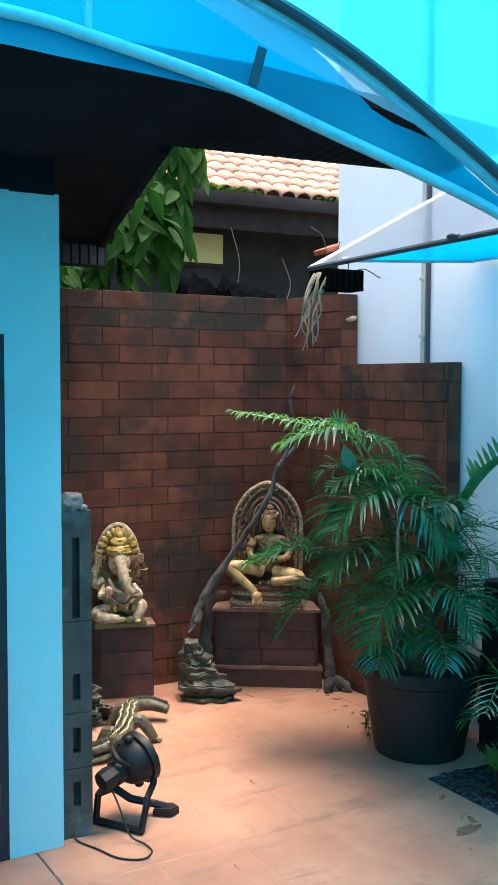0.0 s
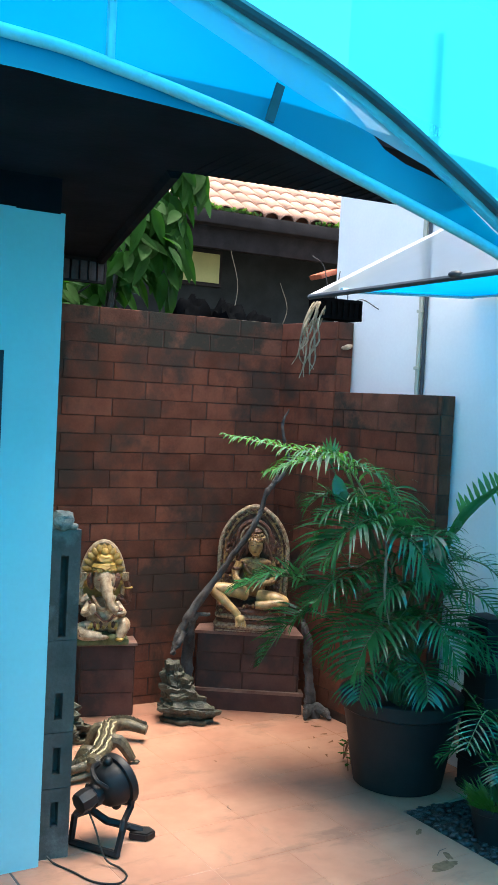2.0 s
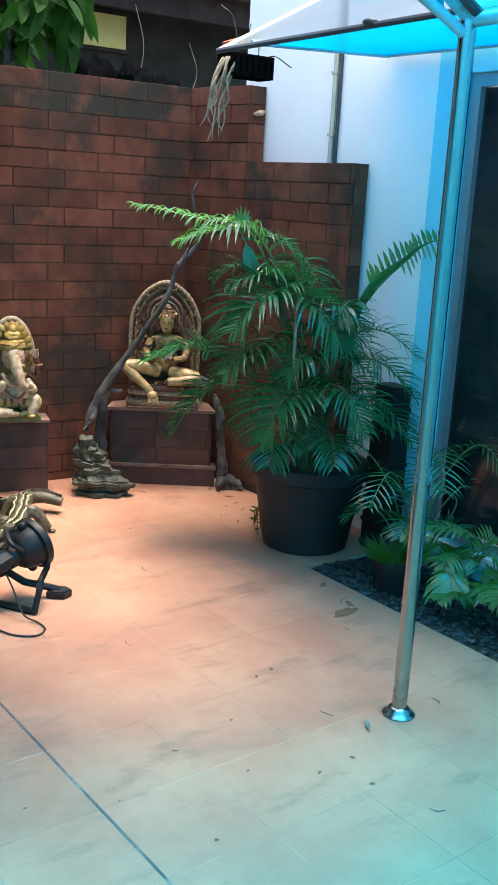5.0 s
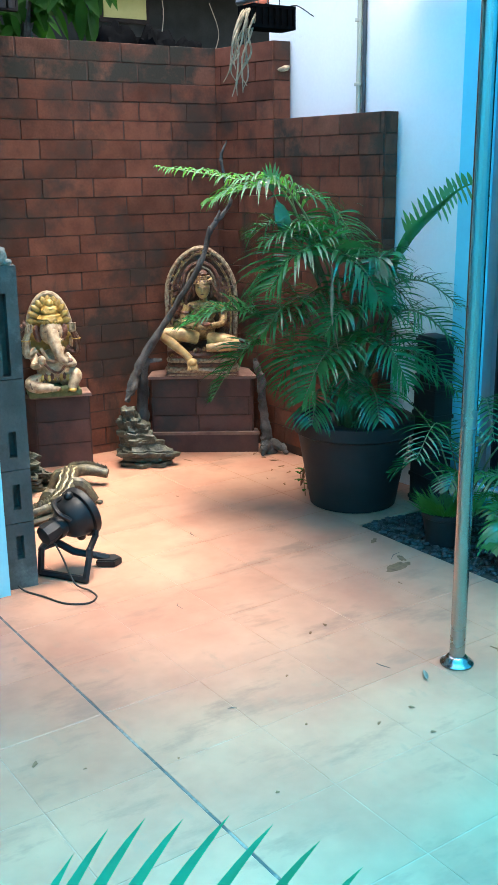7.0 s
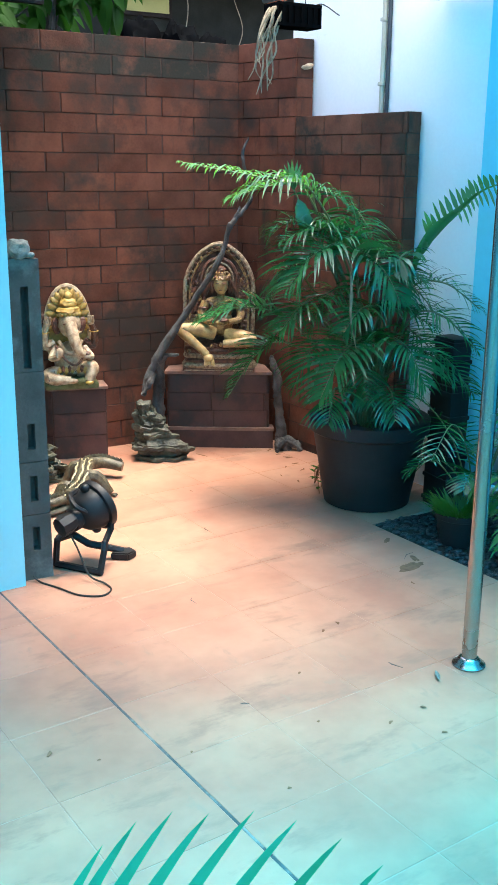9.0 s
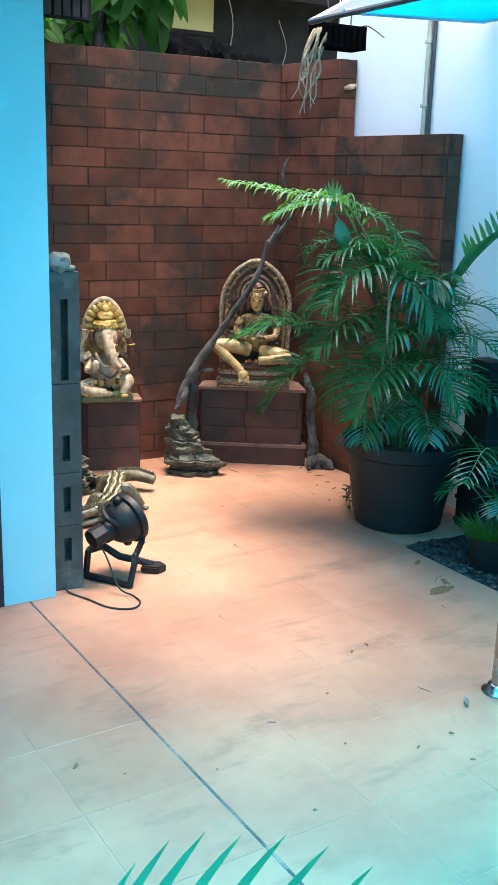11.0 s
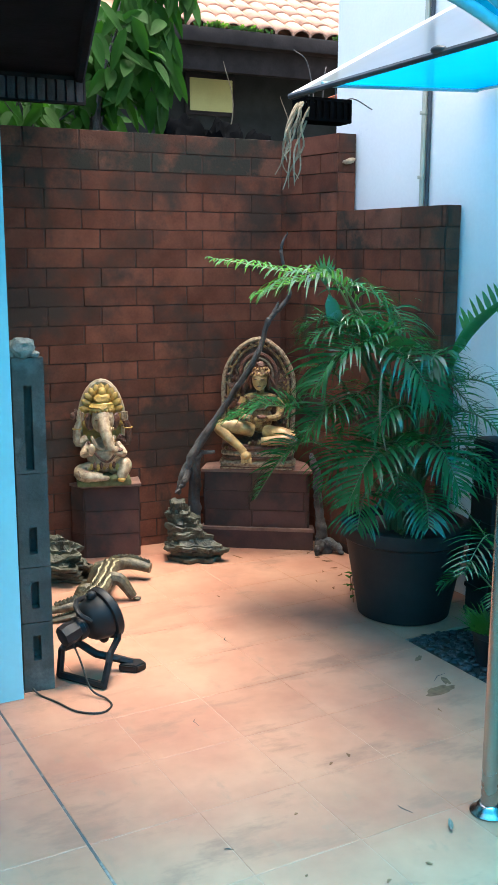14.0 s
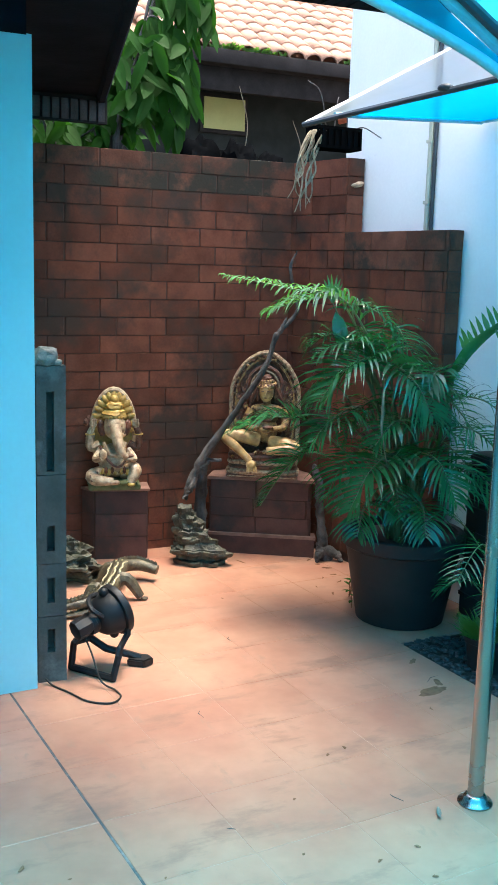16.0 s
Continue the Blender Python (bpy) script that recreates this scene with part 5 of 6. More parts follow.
palm_leaf((-0.055, 0.679, 0.0), (-0.043, 0.74, -0.15), (-0.017, 0.584, -0.22), 13, 0.2, 0.014, 1.2, LEAF, 0.5)
palm_leaf((-0.282, 1.435, 0.14), (-0.25, 1.455, 0.05), (-0.198, 1.335, 0.0), 12, 0.2, 0.014, 1.2, LEAF, 0.5)
palm_leaf((-0.02, 1.25, -0.02), (0.10, 1.28, -0.10), (0.24, 1.17, -0.14), 14, 0.2, 0.015, 1.0, LEAF, 0.5)
palm_leaf((-0.20, 1.36, -0.02), (-0.30, 1.42, -0.12), (-0.46, 1.36, -0.20), 15, 0.22, 0.017, 1.1, LEAF, 0.5)
palm_leaf((0.02, 1.02, -0.12), (-0.06, 1.06, -0.28), (-0.14, 0.95, -0.36), 14, 0.2, 0.015, 1.0, LEAF, 0.5)
palm_leaf((0.14, 0.82, -0.05), (0.27, 0.83, -0.14), (0.40, 0.70, -0.20), 14, 0.2, 0.014, 1.0, LEAF, 0.5)
palm_leaf((-0.30, 0.98, 0.02), (-0.40, 0.99, -0.10), (-0.52, 0.85, -0.16), 14, 0.2, 0.015, 1.0, LEAF, 0.5)
palm_leaf((-0.26, 1.26, 0.06), (-0.36, 1.25, 0.02), (-0.50, 1.10, 0.0), 14, 0.21, 0.015, 1.1, LEAF, 0.5)
palm_leaf((0.20, 1.00, -0.05), (0.34, 1.01, -0.14), (0.50, 0.86, -0.20), 14, 0.2, 0.013, 1.0, LEAF, 0.5)
palm_leaf((0.22, 0.78, -0.02), (0.36, 0.80, -0.12), (0.50, 0.64, -0.20), 14, 0.2, 0.013, 1.0, LEAF, 0.5)
palm_leaf((0.18, 1.12, 0.04), (0.34, 1.16, -0.02), (0.52, 1.04, -0.06), 13, 0.2, 0.009, 0.9, LEAF, 0.5)
# upright tips of the topmost leaf
bm = B()
foot = spot((-0.43, 1.60, 0.09))
tube(bm, curve_pts([(0.0, 0.0, 0.36), spot((-0.18, 1.1, 0.06)), foot], 6), lerp_list([0.009, 0.006, 0.004], 13), 5, 1)
for k in range(7):
    blade(bm, foot, RIGHT * (-0.55 + 0.16 * k) + Vector((0, 0, 1)) + DEEP * rp.uniform(-0.2, 0.2), 0.10 + 0.05 * math.sin(math.pi * (k + 0.5) / 7), 0.020, 0.25, DEEP, 0, 5)
part("palm_frond", bm, [LEAF_YOUNG, STALK], palm)
# a young leaf still in one piece, hanging among the fronds
bm = B()
broad_leaf(bm, spot((-0.397, 1.56, -0.04)), spot((0.065, -0.19, -0.03)), 0.24, 0.075, Vector((-0.5, -0.8, 0.3)), 0, 0.05)
part("young_blade", bm, LEAF_YOUNG, palm, "bright green unsplit young leaf")
# the upright young leaf, half opened into short leaflets
bm = B()
rib = curve_pts([(0.02, 0.02, 0.36)] + [spot(q) for q in ((0.15, 0.95, 0.02), (0.19, 1.24, 0.0), (0.22, 1.325, -0.02), (0.28, 1.42, -0.03), (0.396, 1.528, -0.05), (0.483, 1.607, -0.08), (0.60, 1.655, -0.12))], 6)
tube(bm, rib, lerp_list([0.010, 0.011, 0.016, 0.034, 0.040, 0.020, 0.008, 0.003], len(rib)), 8, 0, True, 0.28)
for k in range(17):
    f = (0.52 + 0.46 * k / 16) * (len(rib) - 1)
    p = rib[int(f)].lerp(rib[min(int(f) + 1, len(rib) - 1)], f - int(f))
    blade(bm, p, RIGHT * -0.42 + Vector((0, 0, 1.0)) + DEEP * rp.uniform(-0.3, 0.1), (0.125 - 0.0040 * k) * rp.uniform(0.7, 1.15), 0.026 * rp.uniform(0.7, 1.1), 0.25, DEEP, 0, 5)
    if k > 5:
        blade(bm, p, RIGHT * 0.35 + Vector((0, 0, -0.7)) - DEEP * 0.3, rp.uniform(0.06, 0.12), 0.014, 0.5, DEEP, 0, 4)
part("young_blade", bm, LEAF_YOUNG, palm, "upright bright green leaf just opening")
for k in range(9):
    bm = B()
    x, y = rp.uniform(-0.12, 0.12), rp.uniform(-0.12, 0.12)
    h = rp.uniform(0.35, 0.85)
    c = curve_pts([(x, y, 0.36), (x * 1.2, y * 1.2, 0.36 + h * 0.5), (x * 1.7, y * 1.6, 0.36 + h)], 4)
    tube(bm, c, lerp_list([0.014, 0.009, 0.006], len(c)), 6)
    part("cane", bm, STALK, palm)
bm = B()
c = curve_pts([spot(q) for q in ((-0.12, 1.26, -0.22), (-0.113, 1.19, -0.33), (-0.111, 1.11, -0.35), (-0.109, 1.023, -0.36), (-0.078, 0.878, -0.37))], 6)
tube(bm, c, lerp_list([0.003, 0.006, 0.008, 0.005, 0.002], len(c)), 6, 0, True, 0.5)
part("dead_frond", bm, DRY_GREY, palm, "pale grey-brown hanging dead leaf")

# Unidentified dark stepped shape behind the palm, built as three ribbed blocks.
crates = thing("dark_stack", xf((3.335, 3.575, -0.012), -4.5), "unidentified dark stepped stack half hidden behind palm leaves", "crate")
for z0, w, d, h, dx in ((0.0, 0.13, 0.20, 0.33, 0.0), (0.332, 0.125, 0.19, 0.33, 0.002), (0.664, 0.12, 0.17, 0.24, 0.004)):
    bm = B()
    box(bm, (dx - 0.02, 0.0, z0 + h / 2), (w * 0.92, d * 0.94, h), 0, 0, 0.008)
    for k in range(3):
        box(bm, (dx - 0.02, 0.0, z0 + h * (0.12 + 0.38 * k)), (w, d, 0.022), 0, 0, 0.004)
    part("crate", bm, POT, crates)

# planted bed along the white wall
bm = B()
BED = [(GRID @ Vector(p)).to_2d() for p in ((0.0, -6.68, 0), (0.9, -6.68, 0), (0.9, 0.0, 0), (0.0, 0.0, 0))]
BED = [tuple(p) for p in BED]
prism(bm, [(BED[0][0], BED[0][1]), (WX(BED[0][1]) - 0.002, BED[0][1]), (WX(3.55) - 0.002, 3.55), (BED[3][0], BED[3][1])], -0.10, -0.012)
bed = structure("planting_bed", bm, SOIL, "dark soil bed strewn with black pebbles along a house wall", "flower bed")
bm = B()
rb = random.Random(12)
for k in range(1100):
    v = rb.random() ** 1.2 * -1.5
    u = rb.uniform(0.01, 0.62)
    p = GRID @ Vector((u, v - 0.01, 0))
    if p.x < WX(p.y) - 0.02:
        s = rb.uniform(0.008, 0.02)
        ball(bm, (p.x, p.y, -0.012 + s * 0.4), (s * 1.3, s, s * 0.55), rb.uniform(0, 180), 0, 1)
for f in bm.faces:
    f.smooth = False
pebbles = tagged(part("pebbles", bm, PEBBLE, None, "", 60), "black and dark grey pebbles", "pebbles", "", "stuff")

rw = random.Random(31)


def small_palm(name, loc, fronds, reach, label, ln=0.16, w=0.016, young=False, group=""):
    ob = thing(name, xf(loc), label, "plant", group)
    for k in range(fronds):
        a = 2 * math.pi * (k + rw.uniform(-0.25, 0.25)) / fronds
        r, h = reach * rw.uniform(0.75, 1.15), reach * rw.uniform(0.5, 1.1)
        d = Vector((math.cos(a), math.sin(a), 0))
        bm = B()
        frond(bm, [(0, 0, 0), d * r * 0.25 + Vector((0, 0, h * 0.65)), d * r * 0.62 + Vector((0, 0, h)), d * r + Vector((0, 0, h * 0.8))], 15, ln, w, rw, 0.4, 0.7, 0.7, 0.3, 0.005)
        part("palm_frond", bm, [LEAF_YOUNG if young else LEAF, STALK], ob)
    return ob


def bed_leaf(ob, root, pts, count, ln, w, droop, start, mat):
    """One leaf of a bed palm through the given places."""
    o = ob.matrix_world.translation
    bm = B()
    frond(bm, [Vector(q) - o for q in (root, *pts)], count, ln, w, rw, start, droop, 0.75, 0.15, 0.005)
    part("palm_frond", bm, [mat, STALK], ob)


fan_palm = small_palm("bed_palm", (3.25, 3.22, -0.012), 5, 0.34, "feathery palm with stiff pale leaflets in a pebbled bed", 0.17, 0.013, False, "palms in the bed")
bed_leaf(fan_palm, (3.25, 3.22, 0.0), [(3.33, 3.12, 0.28), (3.32, 3.06, 0.42), (3.25, 3.085, 0.475), (3.16, 3.155, 0.455)], 10, 0.20, 0.016, 0.35, 0.70, LEAF_PALE)
arch_palm = small_palm("bed_palm", (3.26, 2.92, -0.012), 5, 0.26, "low bright green palm arching over the pebbles", 0.14, 0.013, True, "palms in the bed")
bed_leaf(arch_palm, (3.26, 2.92, 0.0), [(3.30, 2.84, 0.24), (3.20, 2.88, 0.345), (3.07, 2.98, 0.350), (3.00, 3.04, 0.28)], 15, 0.17, 0.019, 1.2, 0.42, LEAF_YOUNG)
star_palm = small_palm("bed_palm", (3.16, 2.75, -0.012), 6, 0.22, "low fan-leaved green palm at the bed's edge", 0.12, 0.014, True, "palms in the bed")
bed_leaf(star_palm, (3.16, 2.75, 0.0), [(3.14, 2.77, 0.12), (3.09, 2.80, 0.20), (3.05, 2.78, 0.19), (3.01, 2.74, 0.13)], 10, 0.19, 0.019, 0.9, 0.58, LEAF_YOUNG)
small_palm("bed_palm", (3.34, 3.36, -0.012), 9, 0.66, "tall thin-leaved palm against a blue-lit wall", 0.20, 0.009, False, "palms in the bed")
small_palm("bed_palm", (3.24, 2.40, -0.012), 9, 0.32, "low green palm growing in a pebbled bed", 0.16, 0.013, True, "palms in the bed")
grass_pot = thing("grass_pot", xf((3.02, 3.13, -0.012)), "small black pot of fine bright green grass", "plant")
bm = B()
pot_mesh(bm, 0.085, 0.11, 0.165, 0.012, 28)
part("pot", bm, POT, grass_pot, "small black pot")
bm = B()
for k in range(420):
    a, r = rw.uniform(0, 6.28), 0.09 * math.sqrt(rw.random())
    d = Vector((math.cos(a) * rw.uniform(0.3, 1.1), math.sin(a) * rw.uniform(0.3, 1.1), 1.0))
    blade(bm, (r * math.cos(a), r * math.sin(a), 0.14), d, rw.uniform(0.07, 0.15), 0.005, rw.uniform(0.3, 1.3), Vector((0.6, 0.79, 0)), 0, 3)
tagged(part("grass_tuft", bm, GRASS, grass_pot), "fine grass blades")

# near palm below the eye
near = thing("near_palm", xf((0.204, 0.331, 0)), "green palm in a pot close by the viewer", "plant")
bm = B()
pot_mesh(bm, 0.12, 0.16, 0.26, 0.015, 32)
part("pot", bm, POT, near, "black plastic pot")
rn = random.Random(2)


def near_leaf():
    """The leaf whose upright leaflets stand close to the camera."""
    bm = B()
    rib = curve_pts([(0, 0, 0.24), (-0.12, 0.12, 0.52), (-0.14, 0.34, 0.71), (-0.02, 0.47, 0.775), (0.16, 0.46, 0.775), (0.36, 0.36, 0.70)], 8)
    tube(bm, rib, lerp_list([0.008, 0.006, 0.002], len(rib)), 5, 1)
    for k in range(12):
        t = 0.36 + 0.053 * k
        f = t * (len(rib) - 1)
        p = rib[int(f)].lerp(rib[min(int(f) + 1, len(rib) - 1)], f - int(f))
        blade(bm, p, Vector((0.42 + 0.03 * k, 0.06, 1.0 - 0.04 * k)), 0.213 - 0.004 * abs(k - 5) + rn.uniform(-0.012, 0.012), 0.019, 0.30, Vector((0.4, 0.9, 0.1)), 0, 6)
        blade(bm, p, Vector((0.1, -0.8, 0.35)), 0.18, 0.017, 0.8, Vector((0, 0, 1)), 0, 4)
    part("palm_frond", bm, [LEAF_CYAN_LIT, STALK], near)


near_leaf()
for a in (200, 250, 300, 20):
    bm = B()
    d = Vector((math.cos(radians(a)), math.sin(radians(a)), 0))
    frond(bm, [(0, 0, 0.24), d * 0.08 + Vector((0, 0, 0.45)), d * 0.2 + Vector((0, 0, 0.55)), d * 0.34 + Vector((0, 0, 0.48))], 14, 0.15, 0.016, rn, 0.4, 0.7)
    part("palm_frond", bm, [LEAF, STALK], near)

# sprig at the pot's foot
sprig = thing("creeping_weed", xf((2.913, 4.182, 0)), "thin creeping weed with small leaves beside a pot", "plant")
for k in range(6):
    bm = B()
    e = Vector((rw.uniform(-0.10, 0.03), rw.uniform(-0.22, 0.06), 0.006))
    c = curve_pts([(0, 0, 0.005), e * 0.5 + Vector((0, 0, rw.uniform(0.05, 0.15))), e], 6)
    tube(bm, c, 0.0028, 5, 1)
    for j in range(3):
        blade(bm, c[4 + 3 * j], Vector((rw.uniform(-1, 1), rw.uniform(-1, 1), 0.25)), 0.055, 0.024, 0.6, Vector((0, 0, 1)), 0, 4)
    part("tendril", bm, [LEAF_BROAD, DRY_LEAF], sprig)

# ---- beyond the wall ----
# Unseen block added for the plastic heap and shrubs to stand on.
bm = B()
prism(bm, [(0.2, 5.62), (3.2, 5.62), (3.2, 6.5), (0.2, 6.5)], -0.05, 2.30)
structure("hidden_support", bm, TIMBER, "unseen dark support block behind the garden wall", "roof")
heap = thing("plastic_heap", xf((2.85, 5.78, 2.30)), "crumpled black plastic sheeting heaped behind a wall", "plastic sheet")
rh = random.Random(17)
for x, y, sx, sy, sz in ((-0.22, 0, 0.24, 0.12, 0.24), (0.02, 0.03, 0.30, 0.14, 0.23), (0.26, 0.0, 0.26, 0.13, 0.17)):
    bm = B()
    ball(bm, (x, y, 0.0), (sx, sy, sz), rh.uniform(0, 90), 0, 4, 0, 0, 0.3, rh.random() * 9)
    for v in bm.verts:
        v.co.z = max(v.co.z, 0.0) + 0.05 * abs(noise.noise(v.co * 11)) + 0.03 * abs(noise.noise(v.co * 27))
    part("plastic_fold", bm, PLASTIC, heap)
for ex, ez in ((0.06, 0.60), (0.45, 0.42)):
    bm = B()
    tube(bm, curve_pts([(ex, 0, 0.1), (ex + 0.02, -0.05, ez * 0.6), (ex - 0.05, -0.06, ez)], 5), lerp_list([0.004, 0.002], 11), 5)
    part("twig", bm, DRY, heap)
house = thing("neighbour_house", xf((3.0, 8.3, 0)), "neighbouring house with a red clay tile roof and dark eaves", "house")
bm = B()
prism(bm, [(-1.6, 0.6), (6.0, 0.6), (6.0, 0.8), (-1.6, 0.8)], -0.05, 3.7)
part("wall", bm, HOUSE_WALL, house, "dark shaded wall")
bm = B()
box(bm, (2.45, 0.0, 3.61), (4.0, 0.20, 0.13), 0, 0, 0.02)
part("gutter", bm, TIMBER, house, "dark metal gutter")
bm = B()
box(bm, (2.45, 0.08, 3.46), (4.0, 0.08, 0.24), 0, 0, 0.01)
part("fascia_beam", bm, TIMBER, house, "dark weathered timber beam")
bm = B()
k0 = len(bm.faces)
PITCH_R = math.tan(radians(30))
strip(bm, [Vector((x, -0.02, 3.66)) for x in (-0.3, 4.6)], [Vector((x, 3.2, 3.66 + 3.22 * PITCH_R)) for x in (-0.3, 4.6)])
bmesh.ops.solidify(bm, geom=bm.faces[:], thickness=0.06)
roof = part("roof", bm, ROOF_TILE, house, "red clay tile roof")
bm = B()
for k in range(3):
    box(bm, (2.00 + 0.07 * k, -0.30 + 0.03 * k, 3.15 + 0.024 * k), (0.12, 0.22, 0.05), 0, 0, 0.015, 0, -20)
part("lower_roof", bm, RED_TILE, house, "orange-red clay tiles of a lower roof end")
win = tagged(part("window", (lambda b: (box(b, (1.11, 0.585, 3.22), (0.50, 0.05, 0.36)), b)[1])(B()), TIMBER, house), "window with a pale green panel")
bm = B()
box(bm, (1.11, 0.555, 3.22), (0.43, 0.02, 0.29))
part("pane", bm, WINDOW_GLOW, win, "pale green blind")
# barrel tiles
bm = B()
k0 = len(bm.faces)
rows = []
for y in (0.0, 0.30):
    rows.append([bm.verts.new((math.cos(a) * (0.085 if y else 0.092), y, math.sin(a) * (0.055 if y else 0.062) + (0.0 if y else 0.012))) for a in np.linspace(math.pi, 0, 7)])
for i in range(6):
    bm.faces.new((rows[0][i], rows[0][i + 1], rows[1][i + 1], rows[1][i]))
inner = [bm.verts.new((v.co.x * 0.84, v.co.y, v.co.z - 0.014)) for v in rows[0]]
for i in range(6):
    bm.faces.new((inner[i], inner[i + 1], rows[0][i + 1], rows[0][i]))
_mark(bm, k0, 0, True)
tile_me = mesh_of("roof_tile", bm, ROOF_TILE)
rt = random.Random(6)
slope = Matrix.Rotation(radians(30), 4, "X")
for r in range(11):
    for c in range(24):
        ob = new("roof_tile", tile_me)
        ob.parent = roof
        up = r * 0.245
        ob.matrix_local = Matrix.Translation((0.22 + c * 0.168 + rt.uniform(-0.006, 0.006), -0.06 + up * math.cos(radians(30)), 3.672 + up * math.sin(radians(30)))) @ slope @ Matrix.Rotation(rt.uniform(-0.03, 0.03), 4, "Z")
bm = B()
for k in range(80):
    x = rt.choice((0.9, 1.3, 1.1, 2.3, 2.4)) + rt.uniform(-0.25, 0.2)
    blade(bm, (x, -0.07, 3.68), Vector((rt.uniform(-1, 1), -0.5, rt.uniform(0.4, 1))), rt.uniform(0.03, 0.08), 0.03, 0.6, Vector((0, 1, 0)), 0, 3)
tagged(part("moss_tuft", bm, GRASS, house, "bright green weeds along the gutter"), kind="stuff")


def vine(name, loc, height, spread, count, seed, label, lean=0.0, size=(0.13, 0.20)):
    rnd = random.Random(seed)
    ob = thing(name, xf(loc), label, "tree")
    bm = B()
    stems = []
    for k in range(7):
        a = rnd.uniform(0, 6.28)
        top = Vector((lean * rnd.uniform(0.6, 1.2) + spread * 0.8 * math.cos(a), 0.5 * spread * math.sin(a), height * rnd.uniform(0.72, 1.0)))
        c = curve_pts([(0, 0, 0), Vector((0.1 * math.cos(a), 0.1 * math.sin(a), top.z * 0.55)), top], 8)
        stems.append(c)
        tube(bm, c, lerp_list([0.024, 0.014, 0.005], len(c)), 6)
    part("trunk", bm, BARK, ob)
    bm = B()
    for k in range(count):
        c = stems[k % len(stems)]
        p = c[rnd.randrange(len(c) // 2, len(c))] + Vector((rnd.uniform(-1, 1), rnd.uniform(-0.8, 0.8), rnd.uniform(-0.9, 0.5))) * spread * 0.75
        way = Vector((rnd.uniform(-1, 1), rnd.uniform(-1, 0.4), rnd.uniform(-1.5, 0.1)))
        broad_leaf(bm, p, way, rnd.uniform(*size), rnd.uniform(*size) * 0.42, Vector((rnd.uniform(-0.4, 0.4), -1, rnd.uniform(0.1, 0.9))))
    part("crown", bm, LEAF_BROAD, ob)
    return ob


climber = vine("leafy_shrub", (2.10, 5.95, 2.30), 1.02, 0.27, 170, 4, "climbing shrub with large drooping green leaves", 0.12, (0.15, 0.23))
vine("leafy_shrub", (1.75, 6.1, 2.30), 0.40, 0.36, 280, 14, "low mass of broad green leaves behind a wall", 0.0, (0.10, 0.16))
vine("far_tree", (2.1, 8.6, 0.0), 4.6, 0.9, 320, 24, "leafy green tree beyond the garden wall", -0.2, (0.16, 0.26))
vine("far_tree", (0.8, 8.9, 0.0), 4.2, 1.0, 320, 34, "leafy green tree beyond the garden wall", -0.2, (0.16, 0.26))

# long hanging sprays of the climbing shrub
rv = random.Random(52)
for pts in (((0.0, 0.0, 0.0), (0.16, 0.0, 0.7), (0.34, 0.0, 1.32), (0.52, -0.04, 1.30), (0.60, -0.06, 1.02)),
            ((0.0, 0.0, 0.0), (0.14, 0.02, 0.6), (0.26, 0.0, 1.18), (0.36, -0.05, 1.12), (0.42, -0.06, 0.62), (0.40, -0.06, 0.26)),
            ((0.0, 0.0, 0.0), (0.10, 0.0, 0.6), (0.22, -0.02, 0.98), (0.32, -0.06, 0.86), (0.34, -0.08, 0.42)),
            ((0.0, 0.0, 0.0), (0.18, 0.02, 0.8), (0.42, 0.0, 1.40), (0.46, -0.04, 1.20), (0.47, -0.06, 0.80), (0.47, -0.06, 0.50))):
    bm = B()
    c = curve_pts(pts, 8)
    tube(bm, c, lerp_list([0.014, 0.008, 0.003], len(c)), 6, 1)
    for k in range(26):
        p = c[rv.randrange(len(c) // 2, len(c))]
        way = Vector((rv.uniform(-0.5, 0.5), rv.uniform(-0.5, 0.1), -1.0))
        broad_leaf(bm, p + Vector((rv.uniform(-0.03, 0.03), rv.uniform(-0.05, 0.05), 0)), way, rv.uniform(0.16, 0.26), rv.uniform(0.06, 0.10), Vector((rv.uniform(-0.6, 0.6), -1, rv.uniform(0.0, 0.5))), 0, 0.1)
    part("hanging_spray", bm, [LEAF_BROAD, BARK], climber)

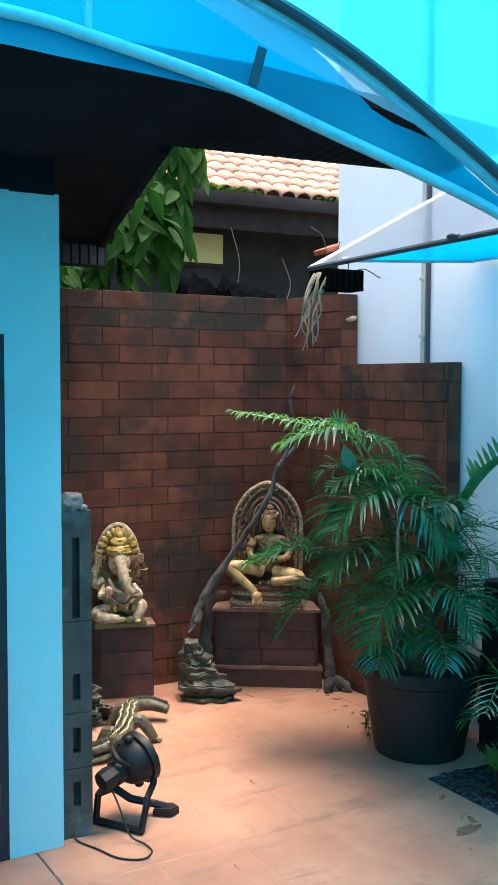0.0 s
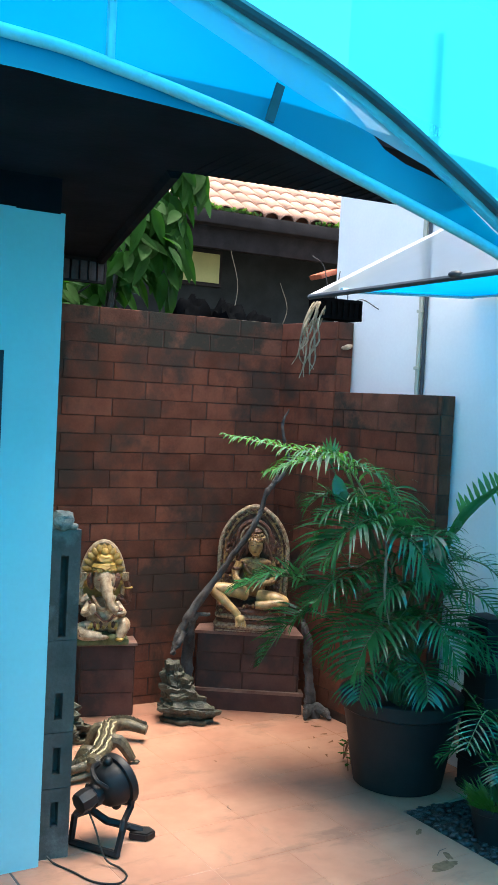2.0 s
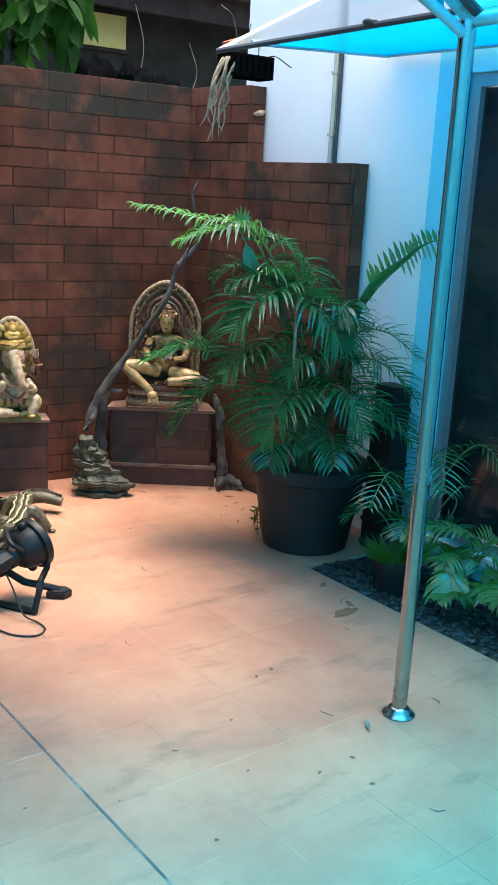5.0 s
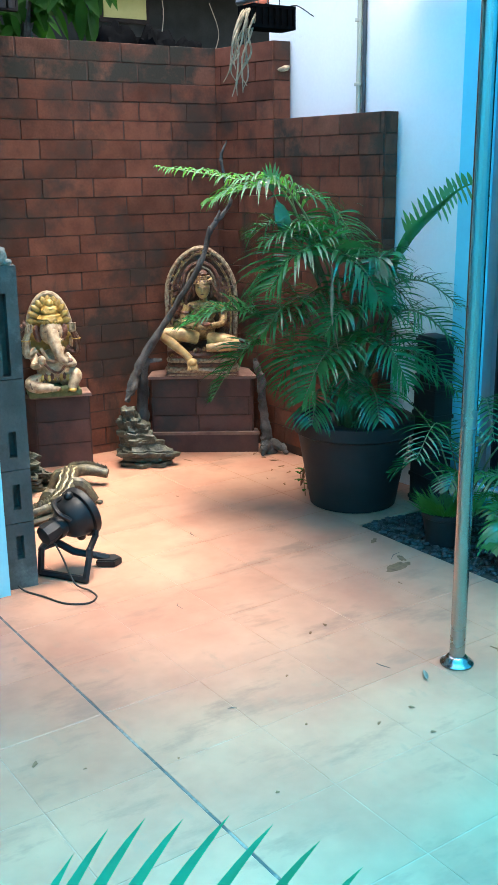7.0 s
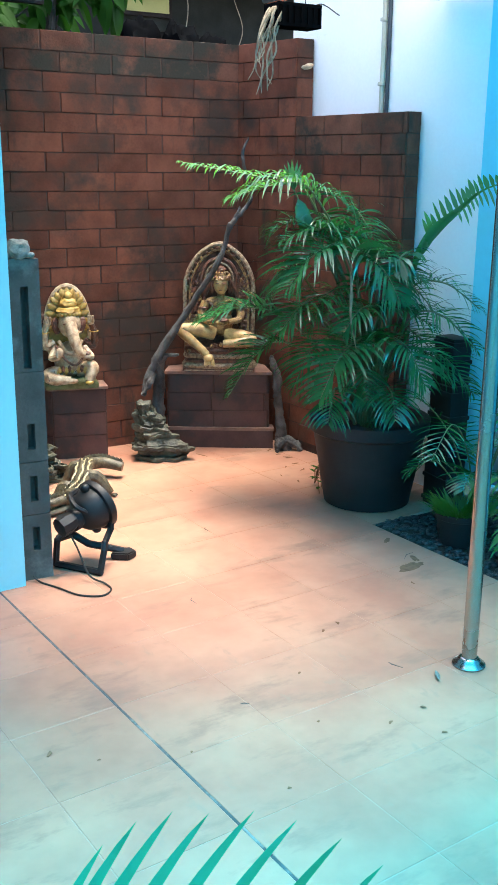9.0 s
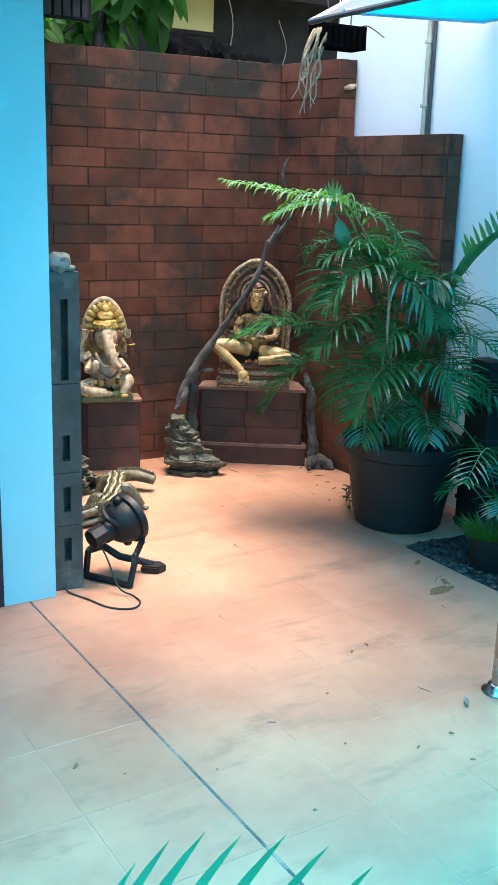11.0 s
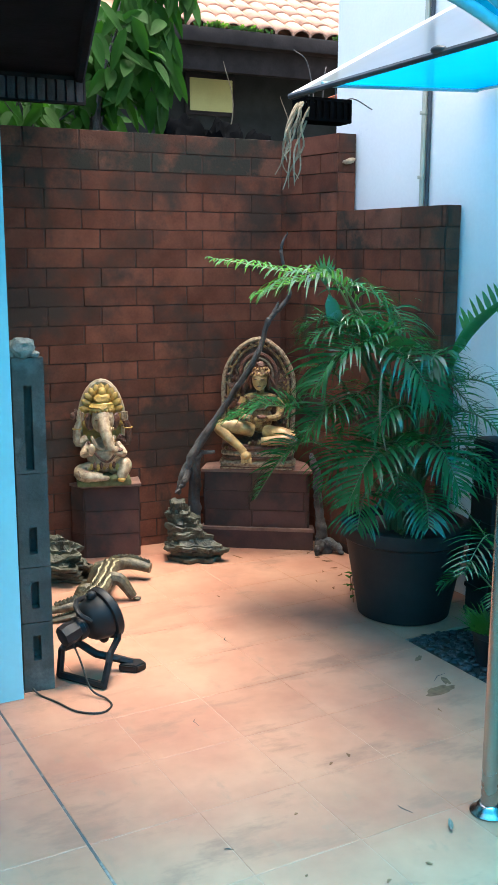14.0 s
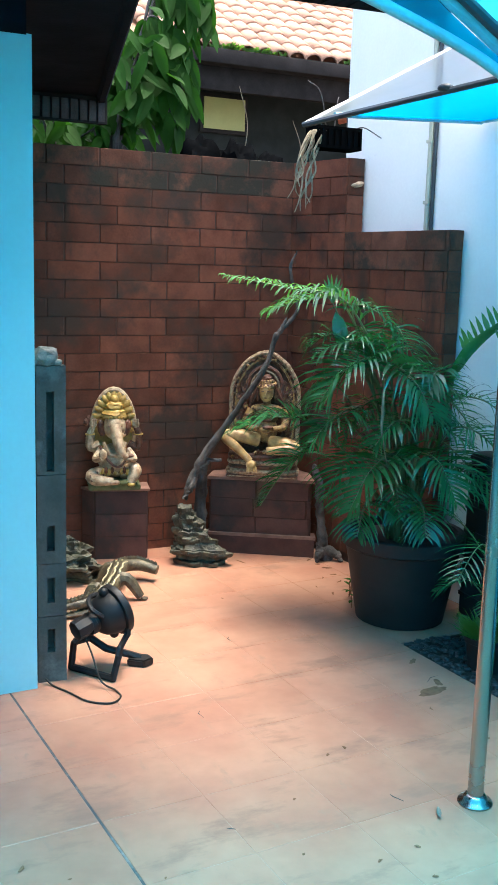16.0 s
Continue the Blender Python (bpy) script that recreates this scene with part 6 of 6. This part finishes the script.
# ---- litter on the floor ----
rl = random.Random(40)
for x, y, ln, w in ((2.009, 2.694, 0.022, 0.012), (1.925, 2.668, 0.018, 0.012), (1.67, 2.44, 0.014, 0.01), (2.52, 2.85, 0.03, 0.008), (2.57, 2.55, 0.02, 0.012), (2.42, 2.20, 0.05, 0.010), (2.0, 2.32, 0.06, 0.006), (1.75, 2.03, 0.02, 0.01), (1.86, 1.90, 0.018, 0.012), (1.40, 2.36, 0.03, 0.006),
                    (1.55, 2.15, 0.012, 0.01), (0.74, 2.40, 0.03, 0.014), (0.86, 2.3, 0.012, 0.008), (2.05, 3.85, 0.05, 0.006), (2.62, 4.98, 0.09, 0.010), (2.25, 4.4, 0.02, 0.008), (1.62, 3.15, 0.06, 0.004), (1.28, 1.9, 0.012, 0.01), (1.12, 2.2, 0.01, 0.008), (1.95, 1.70, 0.05, 0.006), (2.7, 3.1, 0.10, 0.004), (1.9, 2.05, 0.02, 0.012),
                    (3.04, 4.87, 0.050, 0.012), (3.04, 4.77, 0.030, 0.010), (3.06, 4.69, 0.060, 0.014), (3.03, 4.56, 0.040, 0.012), (2.94, 4.53, 0.030, 0.010), (3.00, 4.44, 0.050, 0.012), (2.83, 4.40, 0.030, 0.008), (2.86, 4.26, 0.040, 0.012)):
    bm = B()
    a = rl.uniform(0, 3.14)
    d = Vector((math.cos(a), math.sin(a), 0))
    tube(bm, [Vector((0, 0, w * 0.25)) - d * ln * 0.5, Vector((rl.uniform(-0.2, 0.2) * ln, rl.uniform(-0.2, 0.2) * ln, w * 0.35)), Vector((0, 0, w * 0.25)) + d * ln * 0.5], [w * 0.25, w * 0.5, w * 0.2], 6, 0, True, 0.5)
    ob = tagged(part("leaf_scrap", bm, DRY_LEAF if w > 0.006 else BARK), "small dark scrap of dried leaf on floor tiles", "litter", "scraps on the floor")
    ob.matrix_world = xf((x, y, 0.0))
for x, y, a, ln in ((2.62, 2.99, 10, 0.11), (2.70, 3.06, 70, 0.05), (2.73, 3.30, 40, 0.045)):
    bm = B()
    ring = []
    for k in range(22):
        q = 2 * math.pi * k / 22
        r = ln * (0.7 + 0.28 * noise.noise((x * 9 + math.cos(q) * 1.6, y * 7 + math.sin(q) * 1.6, 1.0)) + rl.uniform(-0.06, 0.06))
        ring.append(bm.verts.new((math.cos(q) * r, math.sin(q) * r * 0.42, 0.0015)))
    hub = bm.verts.new((0, 0, 0.003))
    for k in range(22):
        bm.faces.new((ring[k], ring[(k + 1) % 22], hub))
    ob = tagged(part("fallen_leaf", bm, WET_LEAF), "brown trodden leaf flat on the floor tiles", "leaf", "fallen leaves")
    ob.matrix_world = xf((x, y, 0.0), a)
bm = B()
broad_leaf(bm, (0, 0, 0.010), Vector((1, 0, 0.05)), 0.07, 0.016, Vector((0, 0, 1)), 0, 0.05)
ob = tagged(part("fallen_leaf", bm, STONE), "pale narrow fallen leaf on the floor", "leaf", "fallen leaves")
ob.matrix_world = xf((2.055, 2.15, 0.0), 60)

# ---- bricks and floor tiles, last ----
bpy.context.view_layer.update()
rnd = random.Random(77)
COURSES = 23
Z0 = TOP - COURSES * COURSE
PHASE_A, PHASE_B = (2.597 - 1.10) % LENGTH, (2.493 - 1.10) % LENGTH
# course 7 from the top carries the first phase; courses count from below
even_phase = PHASE_A if (COURSES - 1 - 7) % 2 == 0 else PHASE_B
odd_phase = PHASE_B if even_phase == PHASE_A else PHASE_A
face_bricks(wall_north, BRICK_MESHES, (1.10, 5.432), (3.122, 5.432), Z0, TOP - 2 * COURSE, COURSES - 2, even_phase, LENGTH, rnd, odd=odd_phase)
face_bricks(wall_north, TOP_MESHES, (1.10, 5.432), (3.122, 5.432), TOP - 2 * COURSE, TOP, 2, odd_phase if COURSES % 2 else even_phase, LENGTH, rnd, odd=even_phase if COURSES % 2 else odd_phase)
face_bricks(wall_side, BRICK_MESHES, (3.122, 5.432), (3.222, 4.93), Z0, TOP, COURSES, 0.20, LENGTH, rnd, odd=0.05)
face_bricks(wall_side, BRICK_MESHES, (3.222, 4.93), (3.335, 4.93), 1.99, TOP, 4, 0.0, 0.12, rnd, odd=0.0)
face_bricks(wall_side, BRICK_MESHES, (3.222, 4.93), (3.316, 4.02), 1.99 - 18 * COURSE, 1.99 - 2 * COURSE, 16, 0.1, LENGTH, rnd, odd=0.26)
face_bricks(wall_side, TOP_MESHES, (3.222, 4.93), (3.316, 4.02), 1.99 - 2 * COURSE, 1.99, 2, 0.1, LENGTH, rnd, odd=0.26)
face_bricks(wall_side, BRICK_MESHES, (3.316, 4.02), (3.40, 4.02), 1.99 - 18 * COURSE, 1.99, 18, 0.0, 0.09, rnd, odd=0.0)

TILE_MESHES = [slab_mesh("tile", 40 + k, TILE, 0.004, 0.06) for k in range(4)]
V0 = -0.0975


def tile_at(u0, u1, v0, v1):
    p = GRID @ Vector(((u0 + u1) / 2, (v0 + v1) / 2, 0))
    ob = new("tile", TILE_MESHES[rnd.randrange(4)])
    ob.parent = floor
    ob.matrix_local = Matrix.Translation((p.x, p.y, rnd.uniform(-0.0004, 0.0004))) @ Matrix.Rotation(radians(3.9), 4, "Z") @ Matrix.Diagonal((u1 - u0 - 0.0020, v1 - v0 - 0.0020, 0.005, 1))


for i in range(-11, 2):
    for j in range(-9, 6):
        u0, u1, v0, v1 = i * PITCH, (i + 1) * PITCH, V0 + j * PITCH, V0 + (j + 1) * PITCH
        if i == -5:
            u0 += 0.004
        if i == -6:
            u1 -= 0.004
        if i >= 0:
            if v1 <= 0.0:
                continue
            v0 = max(v0, 0.0)
        tile_at(u0, u1, v0, v1)
bm = B()
for i in range(-14, 0):
    for j in range(-17, 6):
        if i >= -11 and j >= -9:
            continue
        c = GRID @ Vector(((i + 0.5) * PITCH, V0 + (j + 0.5) * PITCH, -0.005))
        box(bm, c, (PITCH - 0.003, PITCH - 0.003, 0.010), 3.9)
tagged(part("rear_tiles", bm, TILE, floor), "more terracotta floor tiles", "", "", "stuff")
